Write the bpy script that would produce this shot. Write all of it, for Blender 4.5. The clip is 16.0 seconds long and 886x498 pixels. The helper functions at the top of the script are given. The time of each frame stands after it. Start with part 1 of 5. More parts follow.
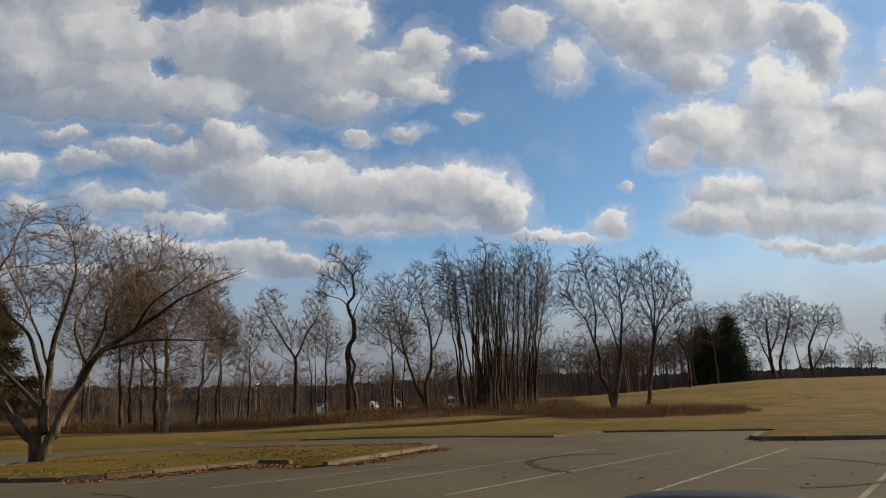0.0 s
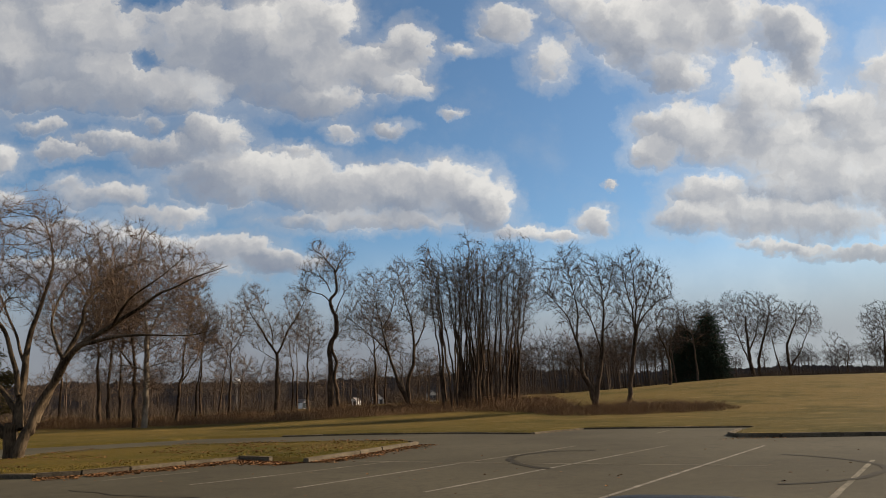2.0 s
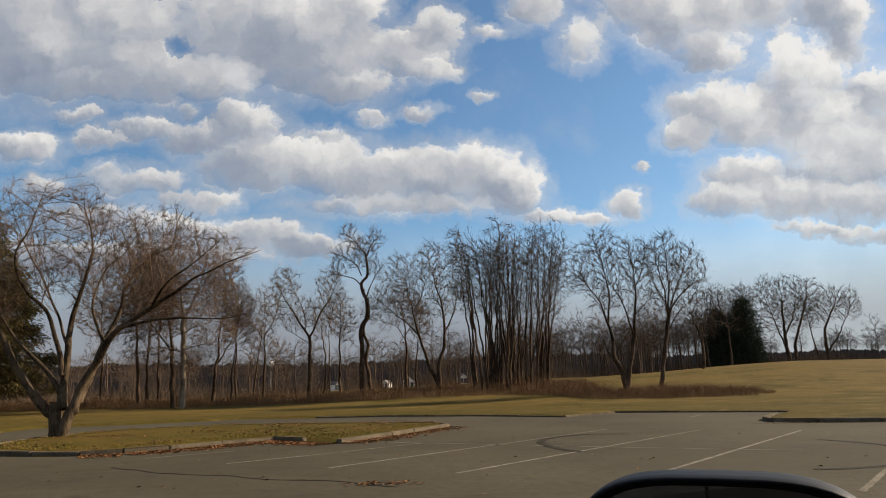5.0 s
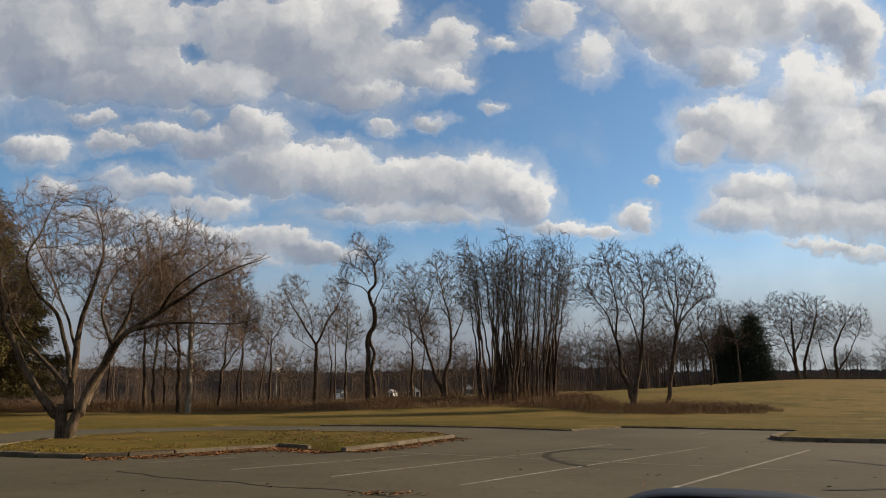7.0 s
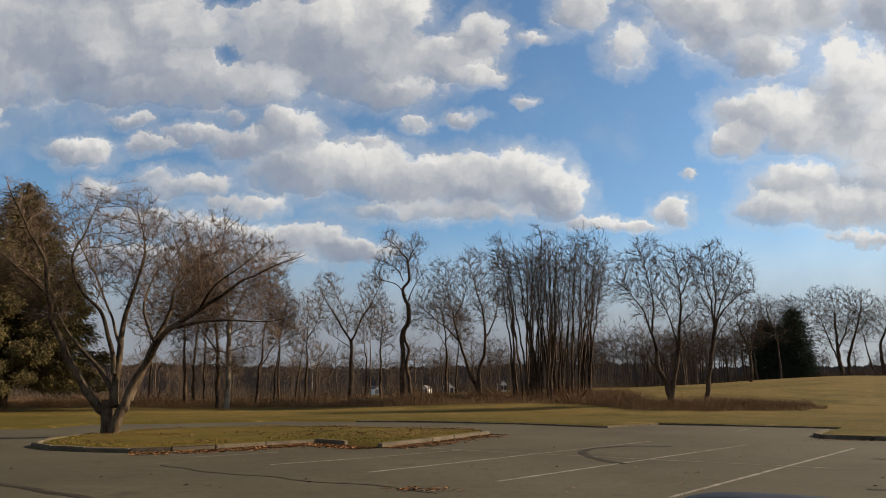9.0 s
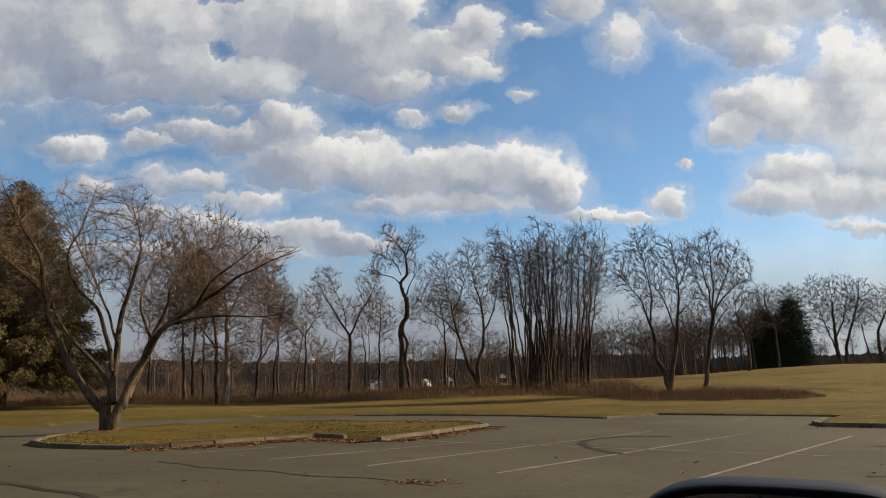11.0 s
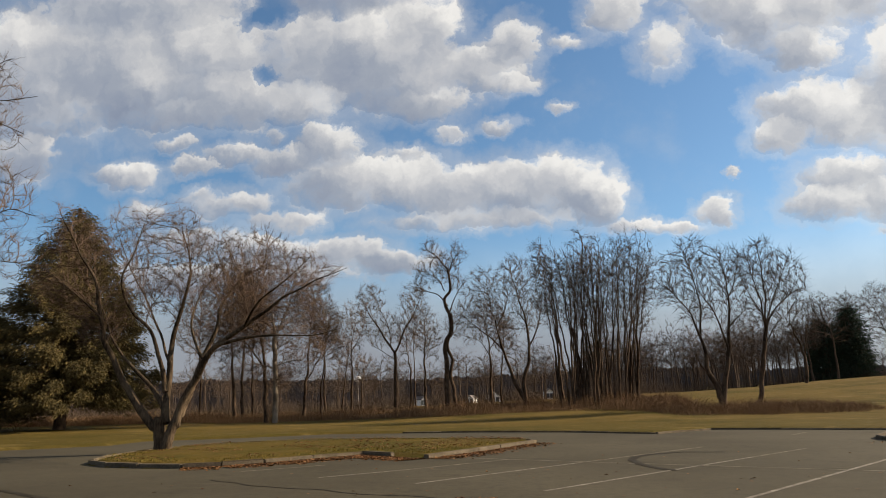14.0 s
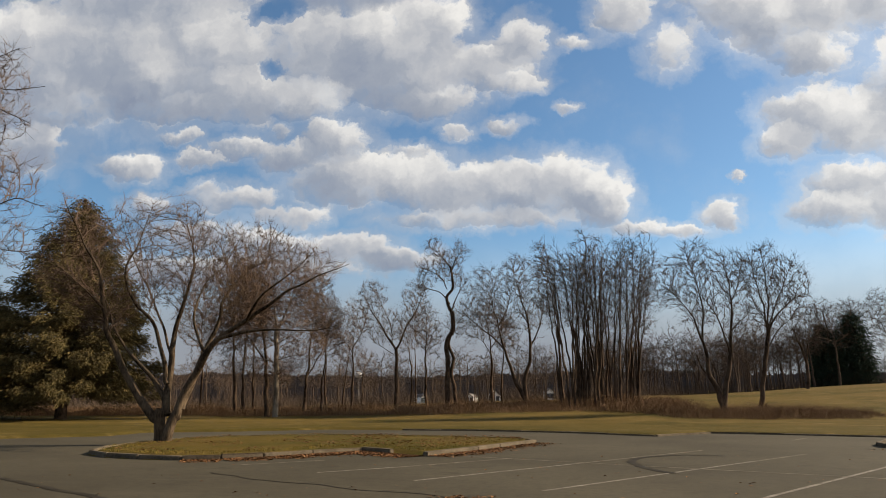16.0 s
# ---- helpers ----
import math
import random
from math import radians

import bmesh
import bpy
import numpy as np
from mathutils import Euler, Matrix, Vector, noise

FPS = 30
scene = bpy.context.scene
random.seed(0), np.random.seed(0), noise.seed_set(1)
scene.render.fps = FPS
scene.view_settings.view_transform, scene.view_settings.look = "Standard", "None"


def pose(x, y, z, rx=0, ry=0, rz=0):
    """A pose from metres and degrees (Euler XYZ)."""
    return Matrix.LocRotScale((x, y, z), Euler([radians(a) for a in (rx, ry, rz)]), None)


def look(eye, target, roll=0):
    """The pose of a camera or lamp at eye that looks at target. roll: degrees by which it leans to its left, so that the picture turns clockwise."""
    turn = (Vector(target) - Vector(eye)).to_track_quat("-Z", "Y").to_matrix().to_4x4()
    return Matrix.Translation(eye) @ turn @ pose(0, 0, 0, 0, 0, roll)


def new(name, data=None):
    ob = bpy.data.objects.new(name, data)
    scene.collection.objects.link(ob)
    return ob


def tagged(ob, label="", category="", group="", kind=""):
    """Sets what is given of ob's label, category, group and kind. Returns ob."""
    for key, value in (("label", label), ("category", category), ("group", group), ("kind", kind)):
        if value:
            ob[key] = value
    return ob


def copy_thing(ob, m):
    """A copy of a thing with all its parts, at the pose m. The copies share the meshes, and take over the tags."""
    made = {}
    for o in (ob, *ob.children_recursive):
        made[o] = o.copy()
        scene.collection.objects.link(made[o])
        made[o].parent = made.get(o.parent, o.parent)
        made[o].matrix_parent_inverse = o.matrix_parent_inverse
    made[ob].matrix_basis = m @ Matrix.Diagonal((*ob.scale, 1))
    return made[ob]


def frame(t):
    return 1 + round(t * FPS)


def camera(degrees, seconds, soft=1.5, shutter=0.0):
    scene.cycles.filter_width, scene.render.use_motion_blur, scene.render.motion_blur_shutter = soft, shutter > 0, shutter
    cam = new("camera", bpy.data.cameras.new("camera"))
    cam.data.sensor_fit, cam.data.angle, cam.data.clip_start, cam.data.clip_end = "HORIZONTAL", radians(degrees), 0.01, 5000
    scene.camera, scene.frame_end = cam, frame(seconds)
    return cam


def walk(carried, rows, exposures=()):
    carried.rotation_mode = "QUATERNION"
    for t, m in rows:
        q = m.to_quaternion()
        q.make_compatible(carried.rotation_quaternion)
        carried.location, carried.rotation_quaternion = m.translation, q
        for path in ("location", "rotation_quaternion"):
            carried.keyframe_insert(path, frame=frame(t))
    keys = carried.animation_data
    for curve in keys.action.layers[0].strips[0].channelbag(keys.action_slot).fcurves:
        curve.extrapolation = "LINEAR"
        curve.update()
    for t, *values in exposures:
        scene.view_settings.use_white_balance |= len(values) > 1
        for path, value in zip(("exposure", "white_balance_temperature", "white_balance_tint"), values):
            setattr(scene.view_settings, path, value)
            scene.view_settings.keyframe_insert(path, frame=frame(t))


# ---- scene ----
# ---------- camera ----------
cam = camera(66.3, 16.0, soft=1.0)
walk(cam, [
    (0.0, pose(-0.002, -0.010, 1.312, 103.22, 1.80, -1.84)),
    (0.5, pose(0.023, 0.014, 1.310, 102.38, 1.26, -2.86)),
    (1.0, pose(0.003, -0.027, 1.327, 103.18, 0.38, -1.96)),
    (1.5, pose(-0.014, -0.078, 1.333, 103.77, 0.38, 0.79)),
    (2.0, pose(0.024, 0.030, 1.313, 102.90, 1.68, -3.30)),
    (2.5, pose(0.024, 0.023, 1.321, 103.36, 1.88, -2.96)),
    (3.0, pose(-0.001, -0.040, 1.329, 104.24, 0.73, -2.05)),
    (3.5, pose(0.013, -0.009, 1.326, 103.84, 2.31, -2.13)),
    (4.0, pose(0.033, 0.026, 1.304, 102.12, 2.24, -2.98)),
    (4.5, pose(0.039, 0.071, 1.300, 99.04, 1.02, -2.08)),
    (5.0, pose(0.013, 0.012, 1.308, 101.58, 1.36, -0.77)),
    (5.2, pose(0.011, 0.008, 1.310, 102.40, 0.59, -0.67)),
    (7.5, pose(-0.000, 0.000, 1.310, 102.47, -0.28, -0.06)),
    (8.0, pose(0.003, 0.004, 1.317, 102.65, 0.41, 2.93)),
    (8.2, pose(-0.018, -0.044, 1.323, 102.53, -0.06, 2.52)),
    (10.3, pose(0.006, 0.020, 1.309, 101.88, 0.53, 2.16)),
    (10.5, pose(0.017, 0.029, 1.308, 101.82, 1.01, 2.17)),
    (11.0, pose(0.007, 0.023, 1.309, 101.58, 0.68, 2.46)),
    (11.5, pose(0.002, 0.001, 1.317, 104.05, 0.26, 2.57)),
    (12.0, pose(0.001, -0.012, 1.317, 103.63, 0.20, 5.35)),
    (12.5, pose(0.003, -0.007, 1.315, 103.66, -0.20, 5.96)),
    (13.0, pose(0.010, 0.007, 1.314, 103.36, 0.50, 6.10)),
    (13.5, pose(0.004, -0.013, 1.317, 103.39, 0.87, 6.96)),
    (14.0, pose(0.011, 0.009, 1.315, 102.97, 1.30, 6.27)),
    (14.5, pose(0.011, 0.007, 1.315, 103.19, 0.94, 6.61)),
    (15.0, pose(0.002, -0.012, 1.317, 103.22, 0.46, 6.20)),
    (15.5, pose(0.010, 0.005, 1.315, 103.19, 0.79, 6.67)),
    (16.0, pose(0.009, 0.007, 1.314, 102.80, 0.08, 6.28)),
], [(0.0, 1.11), (4.0, 1.12), (5.0, 1.26), (7.5, 1.18), (10.5, 1.28), (16.0, 1.31)])

# ---------- sun, sky and clouds ----------
SUN_EL = radians(27)
SUN_WAY = Vector((0.95 * math.cos(SUN_EL), 0.31 * math.cos(SUN_EL), math.sin(SUN_EL))).normalized()
sun_data = bpy.data.lights.new("sun", "SUN")
sun_data.energy, sun_data.angle, sun_data.color = 4.2, radians(0.6), (1.0, 0.84, 0.64)
sun = new("sun", sun_data)
sun.matrix_world = look(SUN_WAY * 200, (0, 0, 0))


class Graph:
    """Small helper to write shader nodes as expressions."""

    def __init__(self, tree):
        self.tree, self.n = tree, tree.nodes

    def put(self, socket, value):
        if isinstance(value, bpy.types.NodeSocket):
            self.tree.links.new(value, socket)
        else:
            socket.default_value = value

    def math(self, op, a, b=0.0, c=0.0, clamp=False):
        node = self.n.new("ShaderNodeMath")
        node.operation, node.use_clamp = op, clamp
        for s, v in zip(node.inputs, (a, b, c)):
            self.put(s, v)
        return node.outputs[0]

    def vec(self, op, a, b=(0, 0, 0), c=(0, 0, 0)):
        node = self.n.new("ShaderNodeVectorMath")
        node.operation = op
        for s, v in zip(node.inputs, (a, b, c)):
            self.put(s, v)
        return node.outputs["Value"] if op in ("DOT_PRODUCT", "LENGTH") else node.outputs["Vector"]

    def noise(self, v, scale, detail=4.0, rough=0.55, colour=False):
        node = self.n.new("ShaderNodeTexNoise")
        self.put(node.inputs["Vector"], v)
        node.inputs["Scale"].default_value, node.inputs["Detail"].default_value = scale, detail
        node.inputs["Roughness"].default_value = rough
        return node.outputs["Color" if colour else "Fac"]

    def ramp(self, v, stops):
        node = self.n.new("ShaderNodeValToRGB")
        self.put(node.inputs[0], v)
        e = node.color_ramp.elements
        while len(e) < len(stops):
            e.new(0.5)
        for k, (at, col) in zip(e, stops):
            k.position, k.color = at, (*col, 1)
        return node.outputs[0]

    def smooth(self, v, lo, hi):
        node = self.n.new("ShaderNodeMapRange")
        node.interpolation_type = "SMOOTHSTEP"
        self.put(node.inputs[0], v)
        node.inputs[1].default_value, node.inputs[2].default_value = lo, hi
        return node.outputs[0]

    def mix(self, f, a, b, blend="MIX"):
        node = self.n.new("ShaderNodeMix")
        node.data_type, node.blend_type = "RGBA", blend
        for s, v in zip((node.inputs[0], node.inputs[6], node.inputs[7]), (f, a, b)):
            self.put(s, v if not isinstance(v, tuple) else (*v, 1))
        return node.outputs[2]


world = bpy.data.worlds.new("sky")
scene.world = world
world.use_nodes = True
world.node_tree.nodes.clear()
g = Graph(world.node_tree)
way = g.n.new("ShaderNodeTexCoord").outputs["Generated"]
sky = g.n.new("ShaderNodeTexSky")
sky.sky_type, sky.sun_disc = "NISHITA", False
sky.sun_elevation = SUN_EL
sky.sun_rotation = math.atan2(SUN_WAY.x, SUN_WAY.y)
sky.air_density, sky.dust_density, sky.ozone_density = 1.0, 0.6, 2.0
# the clouds lie on a plane 100 units off, square to a line 12.5 degrees above the horizon
AHEAD = Vector((0, math.cos(radians(12.48)), math.sin(radians(12.48))))
ABOVE = Vector((0, -math.sin(radians(12.48)), math.cos(radians(12.48))))
depth = g.math("MAXIMUM", g.vec("DOT_PRODUCT", way, AHEAD), 0.02)
comb = g.n.new("ShaderNodeCombineXYZ")
g.put(comb.inputs[0], g.math("DIVIDE", g.math("MULTIPLY", g.vec("DOT_PRODUCT", way, (1, 0, 0)), 100), depth))
g.put(comb.inputs[1], g.math("DIVIDE", g.math("MULTIPLY", g.vec("DOT_PRODUCT", way, ABOVE), 100), depth))
flat = comb.outputs[0]
warp1 = g.vec("MULTIPLY_ADD", g.noise(flat, 0.09, 3, 0.55, True), (4, 3, 0), (-2.0, -1.5, 0))
warp2 = g.vec("MULTIPLY_ADD", g.noise(flat, 0.33, 5, 0.62, True), (5.4, 4.2, 0), (-2.7, -2.1, 0))
spot = g.vec("ADD", g.vec("ADD", flat, warp1), warp2)

field, lit, total = -3.0, 0.0, 0.05


def puff(x, y, rx, ry, weight=1.0):
    """One swelling of a cloud: centre, half width, half height, thickness."""
    global field, lit, total
    q = g.vec("MULTIPLY_ADD", spot, (1 / rx, 1 / ry, 0), (-x / rx, -y / ry, 0))
    d = g.math("SUBTRACT", weight, g.vec("DOT_PRODUCT", q, q))
    w = g.math("MAXIMUM", d, 0.0)
    up = g.vec("DOT_PRODUCT", q, (0.42, 0.85, 0))
    field = g.math("SMOOTH_MAX", field, d, 0.8)
    lit = g.math("MULTIPLY_ADD", w, up, lit)
    total = g.math("ADD", w, total)


# the great bank over the open ground
for p in ((-52.7, 32.4, 18.0, 9.9), (-60.7, 28.2, 13.5, 6.3), (-68.7, 32.2, 18.0, 10.8), (-80.6, 30.4, 18.0, 11.7), (-42.2, 25.1, 9.9, 4.5), (-50.2, 23.8, 7.2, 2.5), (-24.2, 31.1, 15.3, 8.1),
          (-31.6, 24.4, 8.1, 3.5), (-15.2, 27.1, 12.6, 5.8), (-11.9, 33.8, 6.3, 6.3), (-11.8, 22.5, 7.2, 2.7), (-3.6, 27.2, 7.2, 3.8), (1.4, 30.6, 4.6, 3.8), (-0.2, 24.7, 5.0, 1.6),
          (-21.8, 41.1, 16.2, 4.5), (-56.0, 41.4, 20.7, 5.4), (9.0, 30.5, 4.1, 1.2, 0.5), (-77.7, 18.2, 8.1, 4.1), (-90.6, 18.1, 10.8, 5.4), (-61.0, 15.1, 5.4, 1.9, 0.8), (-51.0, 18.9, 3.1, 1.3, 0.7)):
    puff(*p)
# small shreds under it
for p in ((-51.0, 19.1, 4.1, 1.4, 0.7), (-34.8, 19.4, 2.2, 1.8, 0.6), (-8.5, 17.9, 3.0, 1.6, 0.6), (-1.5, 18.7, 3.6, 1.3, 0.7), (7.7, 21.2, 2.3, 0.8, 0.6), (31.8, 9.8, 1.0, 0.6, 0.45)):
    puff(*p)
# the long bank in the middle
for p in ((-26.6, 17.0, 5.4, 4.1), (-34.0, 15.4, 5.4, 2.4), (-41.3, 16.9, 6.3, 1.9, 0.8), (-48.6, 15.6, 4.5, 1.4, 0.7), (-58.2, 14.7, 5.0, 2.4), (-25.0, 11.6, 9.5, 4.1), (-15.1, 11.1, 8.1, 3.8),
          (-15.1, 15.0, 3.1, 1.6, 0.7), (-6.8, 9.2, 8.5, 4.1), (1.5, 9.5, 9.5, 4.5), (7.7, 9.3, 6.7, 4.6), (12.4, 6.8, 4.6, 3.8), (-3.5, 5.3, 17.1, 1.9, 0.8), (-42.1, 9.5, 8.5, 2.4, 0.7),
          (-47.7, 11.1, 4.3, 1.6, 0.6), (-33.9, 6.6, 8.5, 1.9, 0.6)):
    puff(*p)
# the low bank over the wood
for p in ((-36.3, 1.9, 9.5, 2.5), (-26.6, 0.9, 9.5, 2.4), (-18.4, -0.5, 7.7, 1.8), (-48.5, 4.1, 8.5, 2.5, 0.8), (-56.5, 8.6, 5.0, 1.9, 0.6), (-44.4, -1.6, 25.2, 2.9), (29.2, 5.0, 2.9, 2.3),
          (23.3, 2.6, 5.0, 1.2, 0.7), (17.4, 3.0, 5.4, 1.2, 0.7)):
    puff(*p)
# high and to the sun's side
for p in ((16.4, 34.6, 4.4, 3.4), (22.5, 29.0, 4.1, 4.1, 0.55), (26.8, 37.2, 6.2, 3.6, 0.7), (31.9, 34.3, 6.5, 4.8), (38.7, 32.7, 8.9, 6.8), (41.3, 26.8, 5.2, 3.1), (47.3, 35.0, 9.4, 5.8),
          (43.0, 41.3, 20.9, 4.1), (58.6, 33.6, 5.8, 4.4), (40.6, 17.9, 5.8, 4.1), (38.2, 14.5, 4.4, 2.5), (46.4, 17.5, 8.9, 5.4), (55.9, 23.1, 8.5, 6.0), (62.0, 30.0, 4.4, 5.4),
          (57.6, 15.9, 13.0, 5.8), (68.1, 20.6, 6.2, 4.0), (63.7, 10.8, 14.6, 5.2), (47.2, 8.6, 6.5, 2.9), (44.2, 4.6, 5.4, 2.8), (54.1, 4.8, 12.0, 3.5), (64.5, 4.1, 11.5, 3.4),
          (75.0, 13.4, 13.5, 11.5), (80.4, 23.7, 11.5, 8.4), (59.3, 0.1, 8.9, 1.2, 0.9), (73.2, -1.1, 14.6, 1.6, 0.9)):
    puff(*p)
# holes of clear sky
for p in ((-36.5, 28.7, 2.7, 1.3), (-37.4, 37.2, 2.5, 2.0), (-34.3, 38.8, 3.5, 3.0)):
    q = g.vec("MULTIPLY_ADD", spot, (1 / p[2], 1 / p[3], 0), (-p[0] / p[2], -p[1] / p[3], 0))
    field = g.math("SUBTRACT", field, g.math("MULTIPLY", 1.1, g.math("MAXIMUM", g.math("SUBTRACT", 1.3, g.vec("DOT_PRODUCT", q, q)), 0.0)))
fine = g.noise(spot, 0.22, 7, 0.58)
field = g.math("ADD", field, g.math("MULTIPLY_ADD", fine, 2.4, -1.15))
# elsewhere the same broken sky goes on, as plain noise
front = g.smooth(g.vec("DOT_PRODUCT", way, AHEAD), 0.55, 0.7)
other = g.math("MULTIPLY_ADD", g.noise(way, 3.2, 6, 0.55), 6.0, -3.0)
back = g.math("SUBTRACT", 1.0, front)
field = g.math("ADD", g.math("MULTIPLY", field, front), g.math("MULTIPLY", other, back))
# how high in its cloud a place lies: crisp and white above, soft and grey below
high = g.math("DIVIDE", lit, total)
crisp = g.smooth(field, -0.20, 0.50)
soft = g.smooth(field, -0.80, 0.95)
top = g.smooth(high, -0.25, 0.35)
cover = g.math("ADD", g.math("MULTIPLY", crisp, top), g.math("MULTIPLY", soft, g.math("SUBTRACT", 1.0, top)))
veil = g.math("MULTIPLY", g.smooth(g.noise(flat, 0.05, 6, 0.62), 0.48, 0.75), 0.22)
cover = g.math("MAXIMUM", cover, veil)
cover = g.math("MAXIMUM", cover, g.math("MULTIPLY", g.smooth(field, -1.6, 0.3), 0.40))
# grey haze low over the land
low = g.n.new("ShaderNodeSeparateXYZ")
g.put(low.inputs[0], way)
haze = g.math("SUBTRACT", 1.0, g.smooth(low.outputs[2], 0.07, 0.25))
swell = g.noise(spot, 0.075, 4, 0.5)
swell_near_sun = g.noise(g.vec("ADD", spot, (2.2, 3.2, 0)), 0.075, 4, 0.5)
relief = g.math("SUBTRACT", swell, swell_near_sun)
thick = g.smooth(field, 0.25, 1.3)
across = g.n.new("ShaderNodeSeparateXYZ")
g.put(across.inputs[0], flat)
shade = g.math("MULTIPLY_ADD", high, 0.50, 0.66)
shade = g.math("ADD", shade, g.math("MULTIPLY", relief, 1.2))
shade = g.math("SUBTRACT", shade, g.math("MULTIPLY", thick, 0.20))
shade = g.math("ADD", g.math("MULTIPLY", shade, front), g.math("MULTIPLY", back, 0.6))
shade = g.math("ADD", shade, g.math("MULTIPLY_ADD", g.smooth(across.outputs[0], -50, 65), 0.27, -0.13))
tone = g.ramp(shade, [(0.0, (0.27, 0.31, 0.40)), (0.3, (0.38, 0.41, 0.47)), (0.6, (0.60, 0.60, 0.61)), (0.85, (0.82, 0.80, 0.77)), (1.0, (0.95, 0.92, 0.87))])
murk = g.mix(g.smooth(across.outputs[0], 5, 60), (0.30, 0.315, 0.36), (0.43, 0.455, 0.49))
tone = g.mix(g.math("MULTIPLY", haze, 0.97), tone, murk)
cover = g.math("MAXIMUM", cover, g.math("MULTIPLY", haze, 1.0))
blue = g.n.new("ShaderNodeBackground")
g.put(blue.inputs[0], g.mix(1.0, sky.outputs[0], (0.84, 1.03, 1.10), "MULTIPLY"))
blue.inputs[1].default_value = 0.05
white = g.n.new("ShaderNodeBackground")
g.put(white.inputs[0], tone)
white.inputs[1].default_value = 0.39
both = g.n.new("ShaderNodeMixShader")
g.put(both.inputs[0], g.math("MULTIPLY", cover, 0.94))
g.put(both.inputs[1], blue.outputs[0])
g.put(both.inputs[2], white.outputs[0])
out = g.n.new("ShaderNodeOutputWorld")
g.put(out.inputs[0], both.outputs[0])


# ---------- materials ----------
def material(name, rough=0.9, metal=0.0):
    m = bpy.data.materials.new(name)
    m.use_nodes = True
    k = Graph(m.node_tree)
    b = m.node_tree.nodes["Principled BSDF"]
    b.inputs["Roughness"].default_value, b.inputs["Metallic"].default_value = rough, metal
    b.inputs["Specular IOR Level"].default_value = 0.05 if rough > 0.6 else 0.3
    return m, k, b


def place_of(k):
    return k.n.new("ShaderNodeNewGeometry").outputs["Position"]


def bump(k, b, height, strength, distance):
    node = k.n.new("ShaderNodeBump")
    node.inputs["Strength"].default_value, node.inputs["Distance"].default_value = strength, distance
    k.put(node.inputs["Height"], height)
    k.put(b.inputs["Normal"], node.outputs[0])


def mottled(name, low, high, scale, rough=0.9, relief=0.4, size=0.02, fine=None):
    """A surface that varies between two colours at two scales."""
    m, k, b = material(name, rough)
    p = place_of(k)
    big, small = k.noise(p, scale, 4, 0.6), k.noise(p, fine or scale * 14, 3, 0.6)
    f = k.smooth(k.math("MULTIPLY_ADD", small, 0.5, k.math("MULTIPLY", big, 0.5)), 0.32, 0.68)
    k.put(b.inputs["Base Color"], k.mix(f, low, high))
    if relief:
        bump(k, b, small, relief, size)
    return m


def make_asphalt():
    m, k, b = material("asphalt", 1.0)
    b.inputs["Specular IOR Level"].default_value = 0.08
    p = place_of(k)
    wide, mid, grain = k.noise(p, 0.13, 4, 0.6), k.noise(p, 0.9, 5, 0.65), k.noise(p, 60, 2, 0.7)
    c = k.mix(k.smooth(wide, 0.35, 0.65), (0.044, 0.0375, 0.0245), (0.065, 0.0555, 0.0365))
    c = k.mix(k.smooth(mid, 0.55, 0.75), c, (0.033, 0.0285, 0.019))
    # blotches the size of a hand
    c = k.mix(k.math("MULTIPLY", k.smooth(k.noise(p, 5.5, 4, 0.7), 0.42, 0.66), 0.40), c, (0.031, 0.0268, 0.018))
    c = k.mix(k.math("MULTIPLY", k.smooth(k.noise(p, 13, 3, 0.7), 0.60, 0.72), 0.45), c, (0.095, 0.083, 0.060))
    # pale, scuffed stripes along the rows
    streak = k.noise(k.vec("MULTIPLY", p, (0.5, 3.0, 1)), 0.8, 3, 0.6)
    c = k.mix(k.math("MULTIPLY", k.smooth(streak, 0.55, 0.75), 0.35), c, (0.068, 0.058, 0.039))
    c = k.mix(k.math("MULTIPLY", k.smooth(grain, 0.45, 0.75), 0.35), c, (0.068, 0.057, 0.038))
    # hairline cracks
    cell = k.n.new("ShaderNodeTexVoronoi")
    cell.feature = "DISTANCE_TO_EDGE"
    k.put(cell.inputs["Vector"], k.vec("ADD", p, k.vec("SCALE", k.noise(p, 0.7, 4, 0.6, True), (0, 0, 0))))
    cell.inputs["Scale"].default_value = 0.16
    wob = k.math("MULTIPLY_ADD", k.noise(p, 2.0, 4, 0.7), 0.06, -0.03)
    crack = k.math("SUBTRACT", 1.0, k.smooth(k.math("ADD", cell.outputs["Distance"], wob), 0.0, 0.008))
    c = k.mix(k.math("MULTIPLY", crack, 0.16), c, (0.03, 0.027, 0.024))
    k.put(b.inputs["Base Color"], c)
    bump(k, b, grain, 0.5, 0.006)
    return m


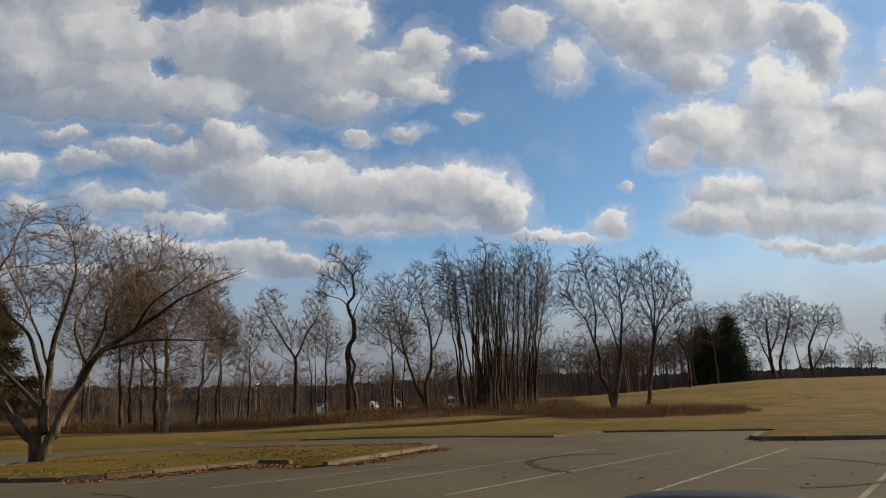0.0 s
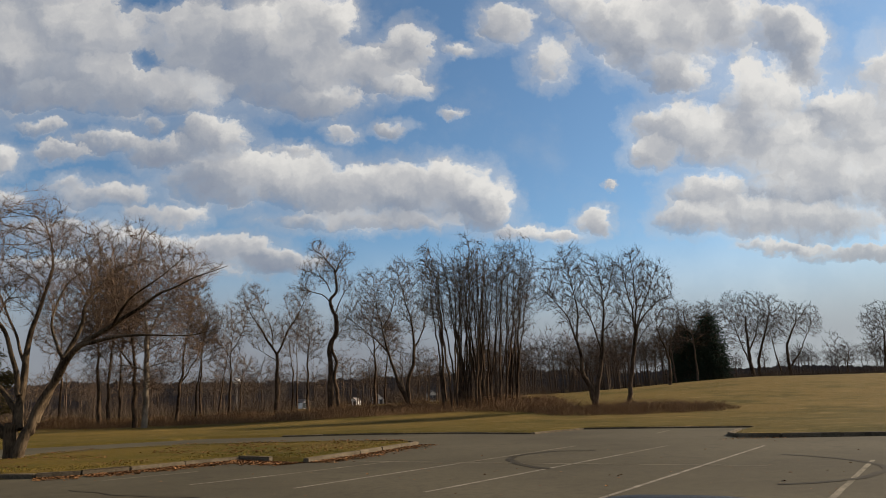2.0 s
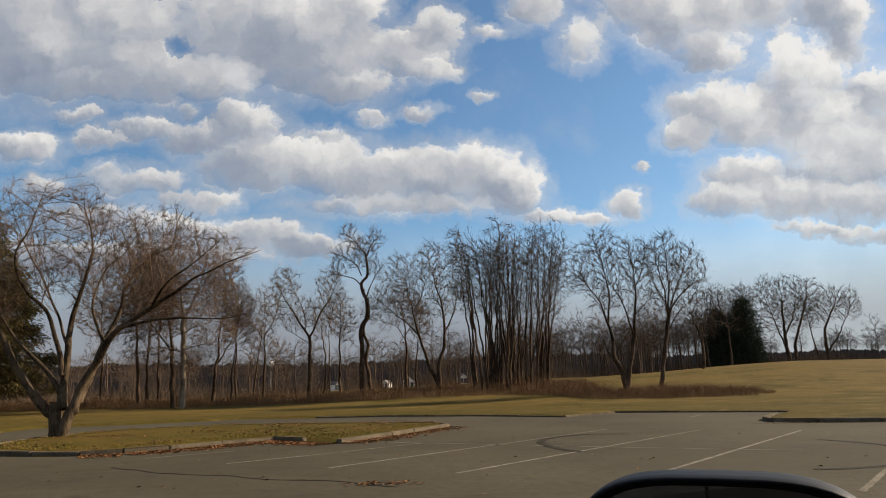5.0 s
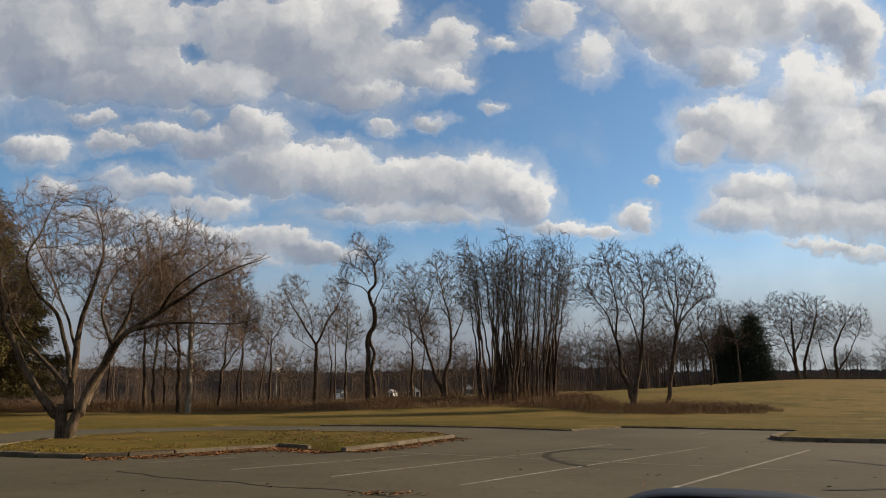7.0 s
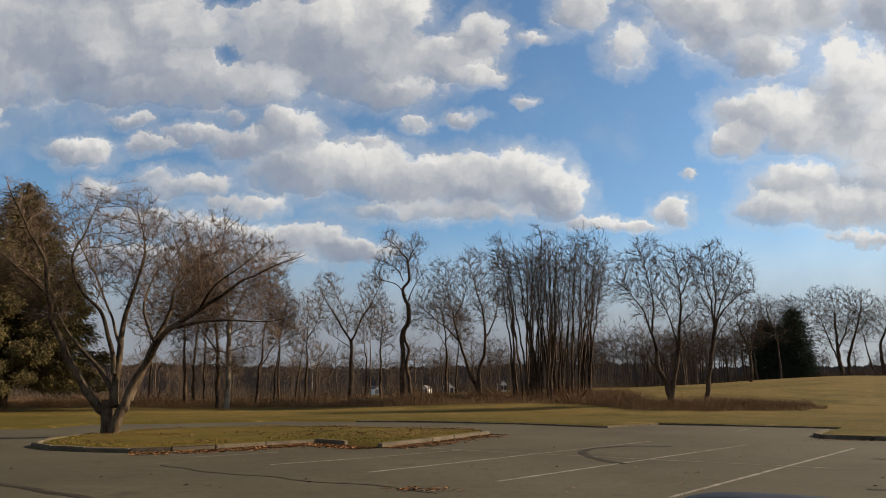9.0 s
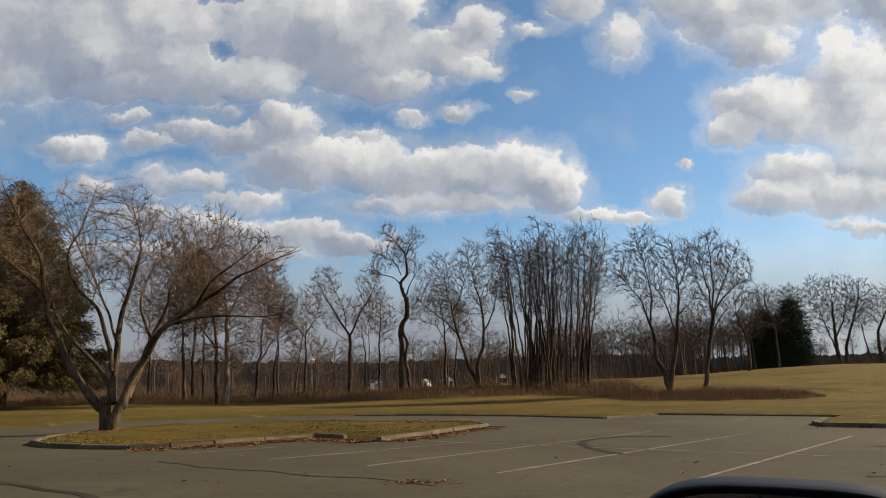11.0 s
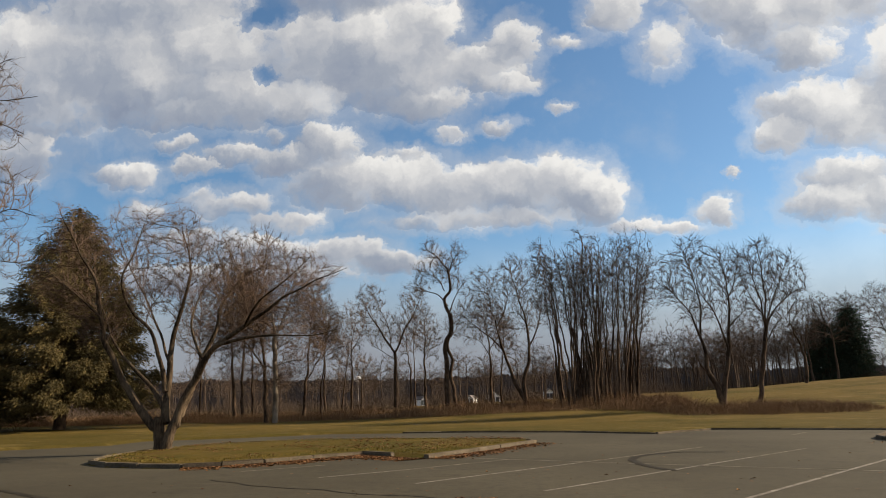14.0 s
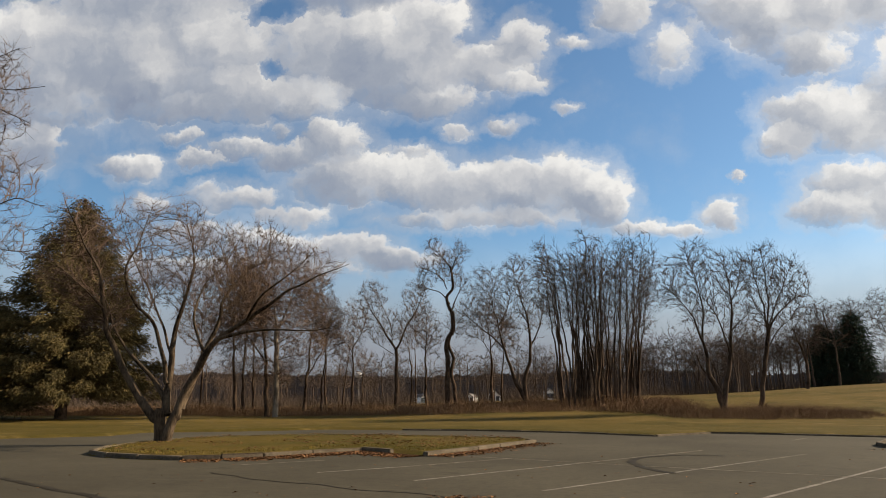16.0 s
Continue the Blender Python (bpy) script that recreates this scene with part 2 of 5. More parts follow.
def make_grass(name, green, straw, bare, balance, mown=False):
    m, k, b = material(name, 0.95)
    p = place_of(k)
    wide, mid, fine = k.noise(p, 0.16, 4, 0.6), k.noise(k.vec("MULTIPLY", p, (0.35, 1.0, 1)), 1.0, 5, 0.7), k.noise(p, 18, 3, 0.7)
    f = k.smooth(k.math("ADD", k.math("MULTIPLY", wide, 0.6), k.math("MULTIPLY", mid, 0.4)), balance - 0.1, balance + 0.12)
    if mown:
        # greener where it is mown along the car park
        xyz = k.n.new("ShaderNodeSeparateXYZ")
        k.put(xyz.inputs[0], p)
        strip = k.math("SUBTRACT", 1.0, k.smooth(k.math("ADD", xyz.outputs[1], k.math("MULTIPLY", wide, 16.0)), 44, 54))
        f = k.math("MULTIPLY", f, k.math("SUBTRACT", 1.0, k.math("MULTIPLY", strip, 0.5)))
    c = k.mix(f, green, straw)
    c = k.mix(k.smooth(mid, 0.55, 0.74), c, bare)
    tuft = k.noise(k.vec("MULTIPLY", p, (0.5, 1.0, 1)), 3.2, 4, 0.7)
    c = k.mix(k.math("MULTIPLY", k.smooth(tuft, 0.45, 0.70), 0.45), c, tuple(v * 0.7 for v in green))
    c = k.mix(k.math("MULTIPLY", fine, 0.6), c, tuple(v * 0.45 for v in green))
    k.put(b.inputs["Base Color"], c)
    bump(k, b, fine, 0.9, 0.06)
    return m


def make_bark(name, dark, pale, scale=5.0):
    m, k, b = material(name, 0.92)
    p = place_of(k)
    ridge = k.noise(k.vec("MULTIPLY", p, (1, 1, 0.25)), scale * 4, 4, 0.65)
    patch = k.noise(p, scale * 0.35, 3, 0.6)
    f = k.smooth(k.math("MULTIPLY_ADD", patch, 0.5, k.math("MULTIPLY", ridge, 0.5)), 0.35, 0.66)
    k.put(b.inputs["Base Color"], k.mix(f, dark, pale))
    bump(k, b, ridge, 0.8, 0.02)
    return m


def make_leaf(name, low, high):
    m, k, b = material(name, 0.85)
    rnd = k.n.new("ShaderNodeNewGeometry").outputs["Random Per Island"]
    k.put(b.inputs["Base Color"], k.mix(rnd, low, high))
    return m


ASPHALT = make_asphalt()
GRASS = make_grass("winter_grass", (0.062, 0.050, 0.009), (0.140, 0.092, 0.024), (0.25, 0.172, 0.064), 0.43, True)
ISLAND_GRASS = make_grass("island_grass", (0.066, 0.055, 0.009), (0.130, 0.084, 0.020), (0.085, 0.045, 0.017), 0.50)
BLADES = make_leaf("grass_blades", (0.070, 0.058, 0.008), (0.165, 0.110, 0.030))
BARK_NEAR = make_bark("grey_brown_bark", (0.020, 0.014, 0.009), (0.112, 0.080, 0.051), 4.0)
BARK = make_bark("woodland_bark", (0.024, 0.016, 0.011), (0.090, 0.060, 0.038), 3.0)
BARK_PALE = make_bark("pale_bark", (0.07, 0.055, 0.040), (0.21, 0.170, 0.125), 2.0)
TWIG_RED = mottled("reddish_twigs", (0.052, 0.035, 0.024), (0.118, 0.080, 0.055), 0.8, 0.9, 0)
TWIG_GREY = mottled("grey_twigs", (0.052, 0.036, 0.026), (0.115, 0.081, 0.057), 0.5, 0.9, 0)
# far twigs are greyer: the haze of distance is put into their colour
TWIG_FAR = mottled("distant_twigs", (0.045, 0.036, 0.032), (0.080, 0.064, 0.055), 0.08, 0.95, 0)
THICKET = mottled("thicket_twigs", (0.052, 0.037, 0.027), (0.095, 0.068, 0.049), 0.3, 0.95, 0)
# the ridge's haze is likewise mixed into its grey base colour
RIDGE = mottled("ridge_woods", (0.040, 0.036, 0.037), (0.060, 0.053, 0.052), 0.02, 0.95, 0, fine=0.5)
BRUSH = make_leaf("dry_brush", (0.075, 0.042, 0.021), (0.185, 0.112, 0.060))
NEEDLES = make_leaf("spruce_needles", (0.056, 0.046, 0.019), (0.112, 0.084, 0.034))
IVY = make_leaf("dark_ivy", (0.016, 0.026, 0.017), (0.042, 0.055, 0.034))
LITTER = make_leaf("fallen_leaves", (0.06, 0.025, 0.012), (0.22, 0.115, 0.050))
KERB = mottled("worn_concrete", (0.052, 0.041, 0.028), (0.145, 0.116, 0.080), 1.6, 0.9, 0.5, 0.01)
PAINT = mottled("worn_white_line", (0.065, 0.056, 0.042), (0.25, 0.22, 0.18), 2.6, 0.8, 0.3, 0.004, 24)
FAINT = mottled("faded_white_line", (0.050, 0.043, 0.030), (0.185, 0.160, 0.120), 1.8, 0.85, 0.3, 0.004, 20)
RUBBER = mottled("tyre_mark", (0.018, 0.015, 0.011), (0.038, 0.032, 0.022), 1.4, 0.8, 0.2, 0.004, 16)
TAR = mottled("crack_filler", (0.010, 0.008, 0.006), (0.030, 0.023, 0.014), 2.5, 0.7, 0.2, 0.004, 20)
WHITE_WALL = mottled("white_siding", (0.68, 0.66, 0.62), (0.80, 0.78, 0.75), 0.4, 0.8, 0)
ROOFING = mottled("grey_roofing", (0.10, 0.09, 0.085), (0.18, 0.16, 0.15), 0.6, 0.9, 0)
DARK_PANE = mottled("house_pane", (0.03, 0.035, 0.04), (0.06, 0.065, 0.07), 1.0, 0.2, 0)
BLACK_PLASTIC = mottled("black_plastic", (0.006, 0.006, 0.007), (0.012, 0.012, 0.014), 20, 0.5, 0.2, 0.001)
BLACK_PLASTIC.node_tree.nodes["Principled BSDF"].inputs["Specular IOR Level"].default_value = 0.12
RED_PAINT = mottled("red_lens", (0.30, 0.022, 0.014), (0.36, 0.030, 0.018), 6, 0.25, 0)
CAR_PAINT = mottled("dark_car_paint", (0.020, 0.021, 0.024), (0.026, 0.027, 0.030), 6, 0.25, 0)
TYRE = mottled("tyre_rubber", (0.015, 0.015, 0.015), (0.03, 0.03, 0.03), 9, 0.85, 0.3, 0.004)
STEEL = mottled("wheel_alloy", (0.40, 0.40, 0.41), (0.55, 0.55, 0.56), 5, 0.35, 0)
MIRROR_GLASS, _k, _b = material("mirror_glass", 0.02, 1.0)
_b.inputs["Base Color"].default_value = (0.30, 0.30, 0.31, 1)
PANE, _k, _b = material("tinted_pane", 0.0)
_b.inputs["Transmission Weight"].default_value, _b.inputs["IOR"].default_value = 1.0, 1.45
_b.inputs["Base Color"].default_value = (0.80, 0.88, 0.92, 1)


# ---------- building helpers ----------
def finish(name, bm, mat, smooth=False):
    me = bpy.data.meshes.new(name)
    bm.to_mesh(me)
    bm.free()
    me.materials.append(mat)
    if smooth:
        me.polygons.foreach_set("use_smooth", [True] * len(me.polygons))
    return me


def part(name, bm, mat, parent, label="", smooth=False):
    """Links a bmesh as one mesh object under a thing or a part."""
    ob = new(name, finish(name, bm, mat, smooth))
    ob.parent = parent
    return tagged(ob, label)


def mesh_part(name, verts, faces, mat, parent=None, smooth=False):
    me = bpy.data.meshes.new(name)
    me.from_pydata(verts, [], faces)
    me.materials.append(mat)
    if smooth:
        me.polygons.foreach_set("use_smooth", [True] * len(me.polygons))
    ob = new(name, me)
    ob.parent = parent
    return ob


def box(bm, size, centre, bevel=0.0, turn=None):
    m = Matrix.Translation(centre) @ (turn or Matrix()) @ Matrix.Diagonal((*size, 1))
    made = bmesh.ops.create_cube(bm, size=1, matrix=m)
    if bevel:
        edges = {e for v in made["verts"] for e in v.link_edges}
        bmesh.ops.bevel(bm, geom=list(edges), offset=bevel, segments=2, affect="EDGES")


def smoothstep(a, b, v):
    v = min(max((v - a) / (b - a), 0.0), 1.0)
    return v * v * (3 - 2 * v)


# the edge of the car park, from beyond the spruce round to the sunny side
LOT = [(-90, 20), (-20.57, 23.96), (-19.94, 24.86), (-16.89, 27.34), (-17.22, 30.62), (-13.5, 32.2), (-9.7, 35.0), (-5.8, 34.4), (-1.9, 33.8), (2.1, 32.0), (5.4, 28.9),
       (8.3, 31.9), (10.9, 30.7), (14.6, 28.4), (12.4, 25.4), (11.1, 23.3), (10.8, 22.2), (11.8, 21.3), (13.4, 20.8), (22, 18.0), (60, 6), (60, -60), (-90, -60)]
ISLAND = [(-11.3, 17.6), (-10.3, 16.75), (-9.2, 16.3), (-8.0, 16.05), (-7.2, 16.4), (-6.4, 17.05), (-5.5, 18.2), (-4.4, 19.45), (-2.4, 17.75), (-1.26, 20.0), (0.48, 23.9),
          (0.0, 25.3), (-1.4, 25.8), (-4.7, 27.0), (-8.1, 27.4), (-10.4, 26.2), (-12.0, 24.2), (-12.35, 21.8), (-12.1, 19.6)]


def edge_gap(poly, x, y):
    """Signed distance to a polygon: negative inside."""
    best, inside = 1e9, False
    for (ax, ay), (bx, by) in zip(poly, poly[1:] + poly[:1]):
        dx, dy = bx - ax, by - ay
        t = min(max(((x - ax) * dx + (y - ay) * dy) / (dx * dx + dy * dy), 0), 1)
        best = min(best, math.hypot(x - ax - t * dx, y - ay - t * dy))
        if (ay > y) != (by > y) and x < ax + (y - ay) / dy * dx:
            inside = not inside
    return -best if inside else best


def rise(x, y):
    """Height of the land beyond the car park: a hill on the sunny side, nearly level elsewhere."""
    u = x / max(y, 12.0)
    hill = 0.55 + 1.0 * smoothstep(-0.30, 0.02, u) + 0.55 * smoothstep(0.02, 0.2, u) + 1.7 * smoothstep(0.2, 0.55, u)
    z = hill * smoothstep(34, 34 + 66 * (0.75 + 0.25 * smoothstep(0.1, 0.5, u)), y)
    z += 3.0 * smoothstep(110, 420, y) * (0.4 + smoothstep(-0.1, 0.5, u) * 2.0)
    z += 0.05 * noise.noise((x * 0.15, y * 0.15, 0)) * smoothstep(36, 50, y)
    return z


def land(x, y):
    if not (-95 < x < 65 and y < 40):
        return rise(x, y) + 0.11
    d = edge_gap(LOT, x, y)
    return (rise(x, y) + 0.11) if d > 0.5 else max(-0.06, min(0.11, d * 0.5))


# ---------- ground and car park ----------
def spread(stops):
    out = []
    for a, b, n in stops:
        out += [a + (b - a) * i / n for i in range(n)]
    return out + [stops[-1][1]]


xs = spread([(-1500, -200, 10), (-200, -50, 25), (-50, -24, 40), (-24, 22, 150), (22, 70, 60), (70, 250, 30), (250, 1500, 10)])
ys = spread([(-1500, -60, 10), (-60, 4, 16), (4, 15, 20), (15, 37, 80), (37, 70, 66), (70, 130, 40), (130, 420, 30), (420, 2600, 10)])
verts = [(x, y, land(x, y)) for y in ys for x in xs]
w = len(xs)
faces = [(j * w + i, j * w + i + 1, (j + 1) * w + i + 1, (j + 1) * w + i) for j in range(len(ys) - 1) for i in range(w - 1)]
tagged(mesh_part("ground", verts, faces, GRASS, smooth=True), "dormant straw and green winter grass rising to a hill", "ground", kind="structure")

bm = bmesh.new()
f = bm.faces.new([bm.verts.new((x, y, 0.0)) for x, y in LOT])
bmesh.ops.triangulate(bm, faces=[f])
if sum(t.normal.z for t in bm.faces) < 0:
    bmesh.ops.reverse_faces(bm, faces=list(bm.faces))
pavement = new("pavement", finish("pavement", bm, ASPHALT))
tagged(pavement, "weathered grey-brown asphalt of an empty car park", "car park", kind="structure")

# traffic island: a low mound of grass
isl_x = [-12.6 + 0.25 * i for i in range(54)]
isl_y = [15.8 + 0.25 * i for i in range(48)]
verts, faces, index = [], [], {}
for j, y in enumerate(isl_y):
    for i, x in enumerate(isl_x):
        d = -edge_gap(ISLAND, x, y)
        if d > -0.3:
            index[i, j] = len(verts)
            verts.append((x, y, -0.02 + 0.125 * smoothstep(-0.05, 0.15, d) + 0.05 * smoothstep(0.2, 2.0, d) + 0.02 * noise.noise((x, y, 3))))
for i, j in index:
    q = [(i, j), (i + 1, j), (i + 1, j + 1), (i, j + 1)]
    if all(k in index for k in q):
        faces.append([index[k] for k in q])
tagged(mesh_part("traffic_island", verts, faces, ISLAND_GRASS, smooth=True), "low grassy traffic island with worn turf and leaves", "traffic island", kind="structure")


def kerb_row(name, path, label, gaps=(), width=0.15, top=0.12, stone=1.7):
    """Kerb of separate stones along a path."""
    root = tagged(new(name), label, "kerb", kind="structure")
    rng = random.Random(len(path))
    count = 0
    for (ax, ay), (bx, by) in zip(path, path[1:]):
        run = math.hypot(bx - ax, by - ay)
        n = max(1, round(run / stone))
        for i in range(n):
            count += 1
            if count in gaps:
                continue
            t = (i + 0.5) / n
            bm = bmesh.new()
            box(bm, (run / n - 0.012, width, top + 0.1), (0, 0, (top - 0.1) / 2), 0.018)
            for v in bm.verts:
                v.co += Vector((rng.uniform(-1, 1), rng.uniform(-1, 1), rng.uniform(-1, 1))) * 0.006
            ob = part("kerb_stone", bm, KERB, root)
            ob.matrix_local = pose(ax + (bx - ax) * t, ay + (by - ay) * t, rng.uniform(-0.015, 0.005), rng.uniform(-1.5, 1.5), 0, math.degrees(math.atan2(by - ay, bx - ax)) + rng.uniform(-0.6, 0.6))
    return root


kerb_row("island_kerb", ISLAND + ISLAND[:1], "chipped pale concrete kerb round the traffic island", gaps=(9, 20, 22))
kerb_row("lawn_kerb", [(-5.8, 34.4), (-1.9, 33.8), (2.1, 32.0), (5.4, 28.9), (8.3, 31.9)], "low concrete kerb along the lawn", top=0.075, stone=2.2)
kerb_row("hill_kerb", [(8.3, 31.9), (10.9, 30.7), (14.6, 28.4)], "dark dirty concrete kerb below the hill", top=0.07, stone=2.2)
kerb_row("corner_kerb", [(12.6, 25.6), (11.1, 23.3), (10.8, 22.2), (11.8, 21.3), (13.4, 20.8), (22, 18)], "rounded concrete kerb at the lawn corner", top=0.13)


def ribbon(name, path, width, mat, label, category, z=0.004, wander=0.0, seed=1):
    """A flat mark on the asphalt, with uneven edges."""
    rng = random.Random(seed)
    pts = []
    for a, b in zip(path, path[1:]):
        n = max(2, int((Vector(b) - Vector(a)).length / 0.12))
        pts += [Vector(a).lerp(Vector(b), i / n) for i in range(n)]
    pts.append(Vector(path[-1]))
    verts = []
    for i, p in enumerate(pts):
        d = (pts[min(i + 1, len(pts) - 1)] - pts[max(i - 1, 0)]).normalized()
        side = Vector((-d.y, d.x))
        off = side * wander * noise.noise((i * 0.13, seed * 7.3, 0))
        for s in (-1, 1):
            q = p + off + side * s * width * 0.5 * rng.uniform(0.8, 1.1)
            verts.append((q.x, q.y, z))
    faces = [(2 * i, 2 * i + 1, 2 * i + 3, 2 * i + 2) for i in range(len(pts) - 1)]
    return tagged(mesh_part(name, verts, faces, mat), label, category, kind="structure")


for i, (a, b) in enumerate([((-3.93, 13.46), (-2.5, 14.8)), ((-1.84, 12.25), (1.2, 15.9)), ((0.34, 11.06), (5.3, 16.9)), ((2.52, 9.45), (9.54, 18.14))]):
    tagged(ribbon("stall_line", [a, b], 0.08, PAINT, "worn white painted line on the asphalt", "road marking", seed=i), group="stall lines")
for i, (a, b) in enumerate([((-6.1, 14.96), (-4.6, 16.3)), ((-2.5, 14.8), (-0.3, 17.2)), ((1.2, 15.9), (5.1, 20.6)), ((5.3, 16.9), (7.4, 19.37)), ((-1.95, 18.2), (2.85, 15.33)), ((2.85, 15.33), (6.9, 13.09)), ((9.6, 26.2), (10.9, 28.2)), ((5.0, 8.3), (9.2, 13.4))]):
    tagged(ribbon("stall_line", [a, b], 0.09, FAINT, "faded white painted line, almost worn away", "road marking", seed=20 + i), group="stall lines")


def arc(cx, cy, r, a0, a1, n=26, squash=1.0):
    return [(cx + r * math.cos(radians(a0 + (a1 - a0) * i / n)), cy + r * squash * math.sin(radians(a0 + (a1 - a0) * i / n))) for i in range(n + 1)]


ribbon("tyre_mark", [(5.13, 18.58), (4.11, 18.75), (3.25, 18.19), (2.73, 17.38), (2.48, 16.40), (2.50, 15.45), (2.68, 14.43), (2.93, 13.98)], 0.20, RUBBER, "dark curved skid mark on the asphalt", "tyre mark", 0.006, 0.1, 3)
ribbon("tyre_mark", arc(5.6, 13.7, 3.3, -90, 30), 0.15, RUBBER, "dark curved skid mark on the asphalt", "tyre mark", 0.006, 0.1, 4)
ribbon("tyre_mark", [(-9.4, 11.9), (-5.24, 9.14), (-4.79, 8.78), (-3.69, 8.09), (-2.76, 7.45), (-2.10, 6.97)], 0.15, RUBBER, "dark curved skid mark on the asphalt", "tyre mark", 0.006, 0.1, 5)
# a short dark patch, in the same colour as the tyre marks
ribbon("dark_patch", [(-0.47, 7.32), (-0.09, 7.49), (0.38, 7.56)], 0.26, RUBBER, "short dark patch on the asphalt", "stain", 0.005, 0.1, 8)
ribbon("pavement_crack", [(-6.0, 13.28), (-5.2, 12.67), (-4.13, 11.87), (-2.48, 10.83), (-1.2, 10.27), (-0.5, 9.75)], 0.045, TAR, "long dark crack with weeds in the asphalt", "crack", 0.005, 0.25, 6)


# ---------- trees ----------
class Wood:
    """Collects tapering tubes: thick ones for the trunk, thin ones for the crown."""

    def __init__(self, seed):
        self.rng = random.Random(seed)
        self.mesh = {"trunk": ([], []), "crown": ([], [])}

    def tube(self, pts, radii, kind, sides):
        verts, faces = self.mesh[kind]
        start = len(verts)
        n = len(pts)
        for i, (p, r) in enumerate(zip(pts, radii)):
            d = pts[min(i + 1, n - 1)] - pts[max(i - 1, 0)]
            a = d.cross(Vector((0.31, 0.95, 0.05)))
            if a.length < 1e-6:
                a = d.cross(Vector((1, 0, 0)))
            a.normalize()
            b = d.cross(a).normalized()
            for s in range(sides):
                t = 2 * math.pi * s / sides
                verts.append(p + a * (r * math.cos(t)) + b * (r * math.sin(t)))
        for i in range(n - 1):
            for s in range(sides):
                k = start + i * sides
                faces.append((k + s, k + (s + 1) % sides, k + sides + (s + 1) % sides, k + sides + s))

    def objects(self, root, bark, twigs):
        for kind, mat in (("trunk", bark), ("crown", twigs)):
            verts, faces = self.mesh[kind]
            if verts:
                mesh_part(kind, verts, faces, mat, root, smooth=True)


def stand(x, y):
    return (x, y, land(x, y) - 0.05)


def bend(pts, gap):
    """A smooth line through the points given, in even steps."""
    P = [Vector(p) for p in pts]
    line = []
    for i in range(len(P) - 1):
        a, b, c, d = P[max(i - 1, 0)], P[i], P[i + 1], P[min(i + 2, len(P) - 1)]
        n = max(2, round((c - b).length / gap))
        for k in range(n):
            t = k / n
            line.append(0.5 * ((2 * b) + (c - a) * t + (2 * a - 5 * b + 4 * c - d) * t * t + (3 * b - a - 3 * c + d) * t ** 3))
    return line + [P[-1]]


def rods(starts, ends, r0, r1, sides=3):
    """Many thin tapering rods at once, as points and faces."""
    d = ends - starts
    d /= np.maximum(np.linalg.norm(d, axis=1), 1e-6)[:, None]
    a = np.cross(d, (0.31, 0.95, 0.05))
    a /= np.maximum(np.linalg.norm(a, axis=1), 1e-6)[:, None]
    b = np.cross(d, a)
    rings = []
    for p, r in ((starts, r0), (ends, r1)):
        for k in range(sides):
            t = 2 * math.pi * k / sides
            rings.append(p + (a * math.cos(t) + b * math.sin(t)) * r[:, None])
    verts = np.stack(rings, 1).reshape(-1, 3)
    base = (np.arange(len(starts)) * 2 * sides)[:, None]
    faces = np.concatenate([base + (k, (k + 1) % sides, sides + (k + 1) % sides, sides + k) for k in range(sides)])
    return verts, faces


def spikes(starts, ends, r):
    """Many fine twigs that run out to a point."""
    d = ends - starts
    a = np.cross(d, (0.31, 0.95, 0.05))
    a *= r / np.maximum(np.linalg.norm(a, axis=1), 1e-6)[:, None]
    b = np.cross(d / np.linalg.norm(d, axis=1)[:, None], a)
    verts = np.stack([starts + a, starts - a * 0.5 + b * 0.87, starts - a * 0.5 - b * 0.87, ends], 1).reshape(-1, 3)
    base = (np.arange(len(starts)) * 4)[:, None]
    return verts, np.concatenate([base + f for f in ((0, 1, 3), (1, 2, 3), (2, 0, 3))])


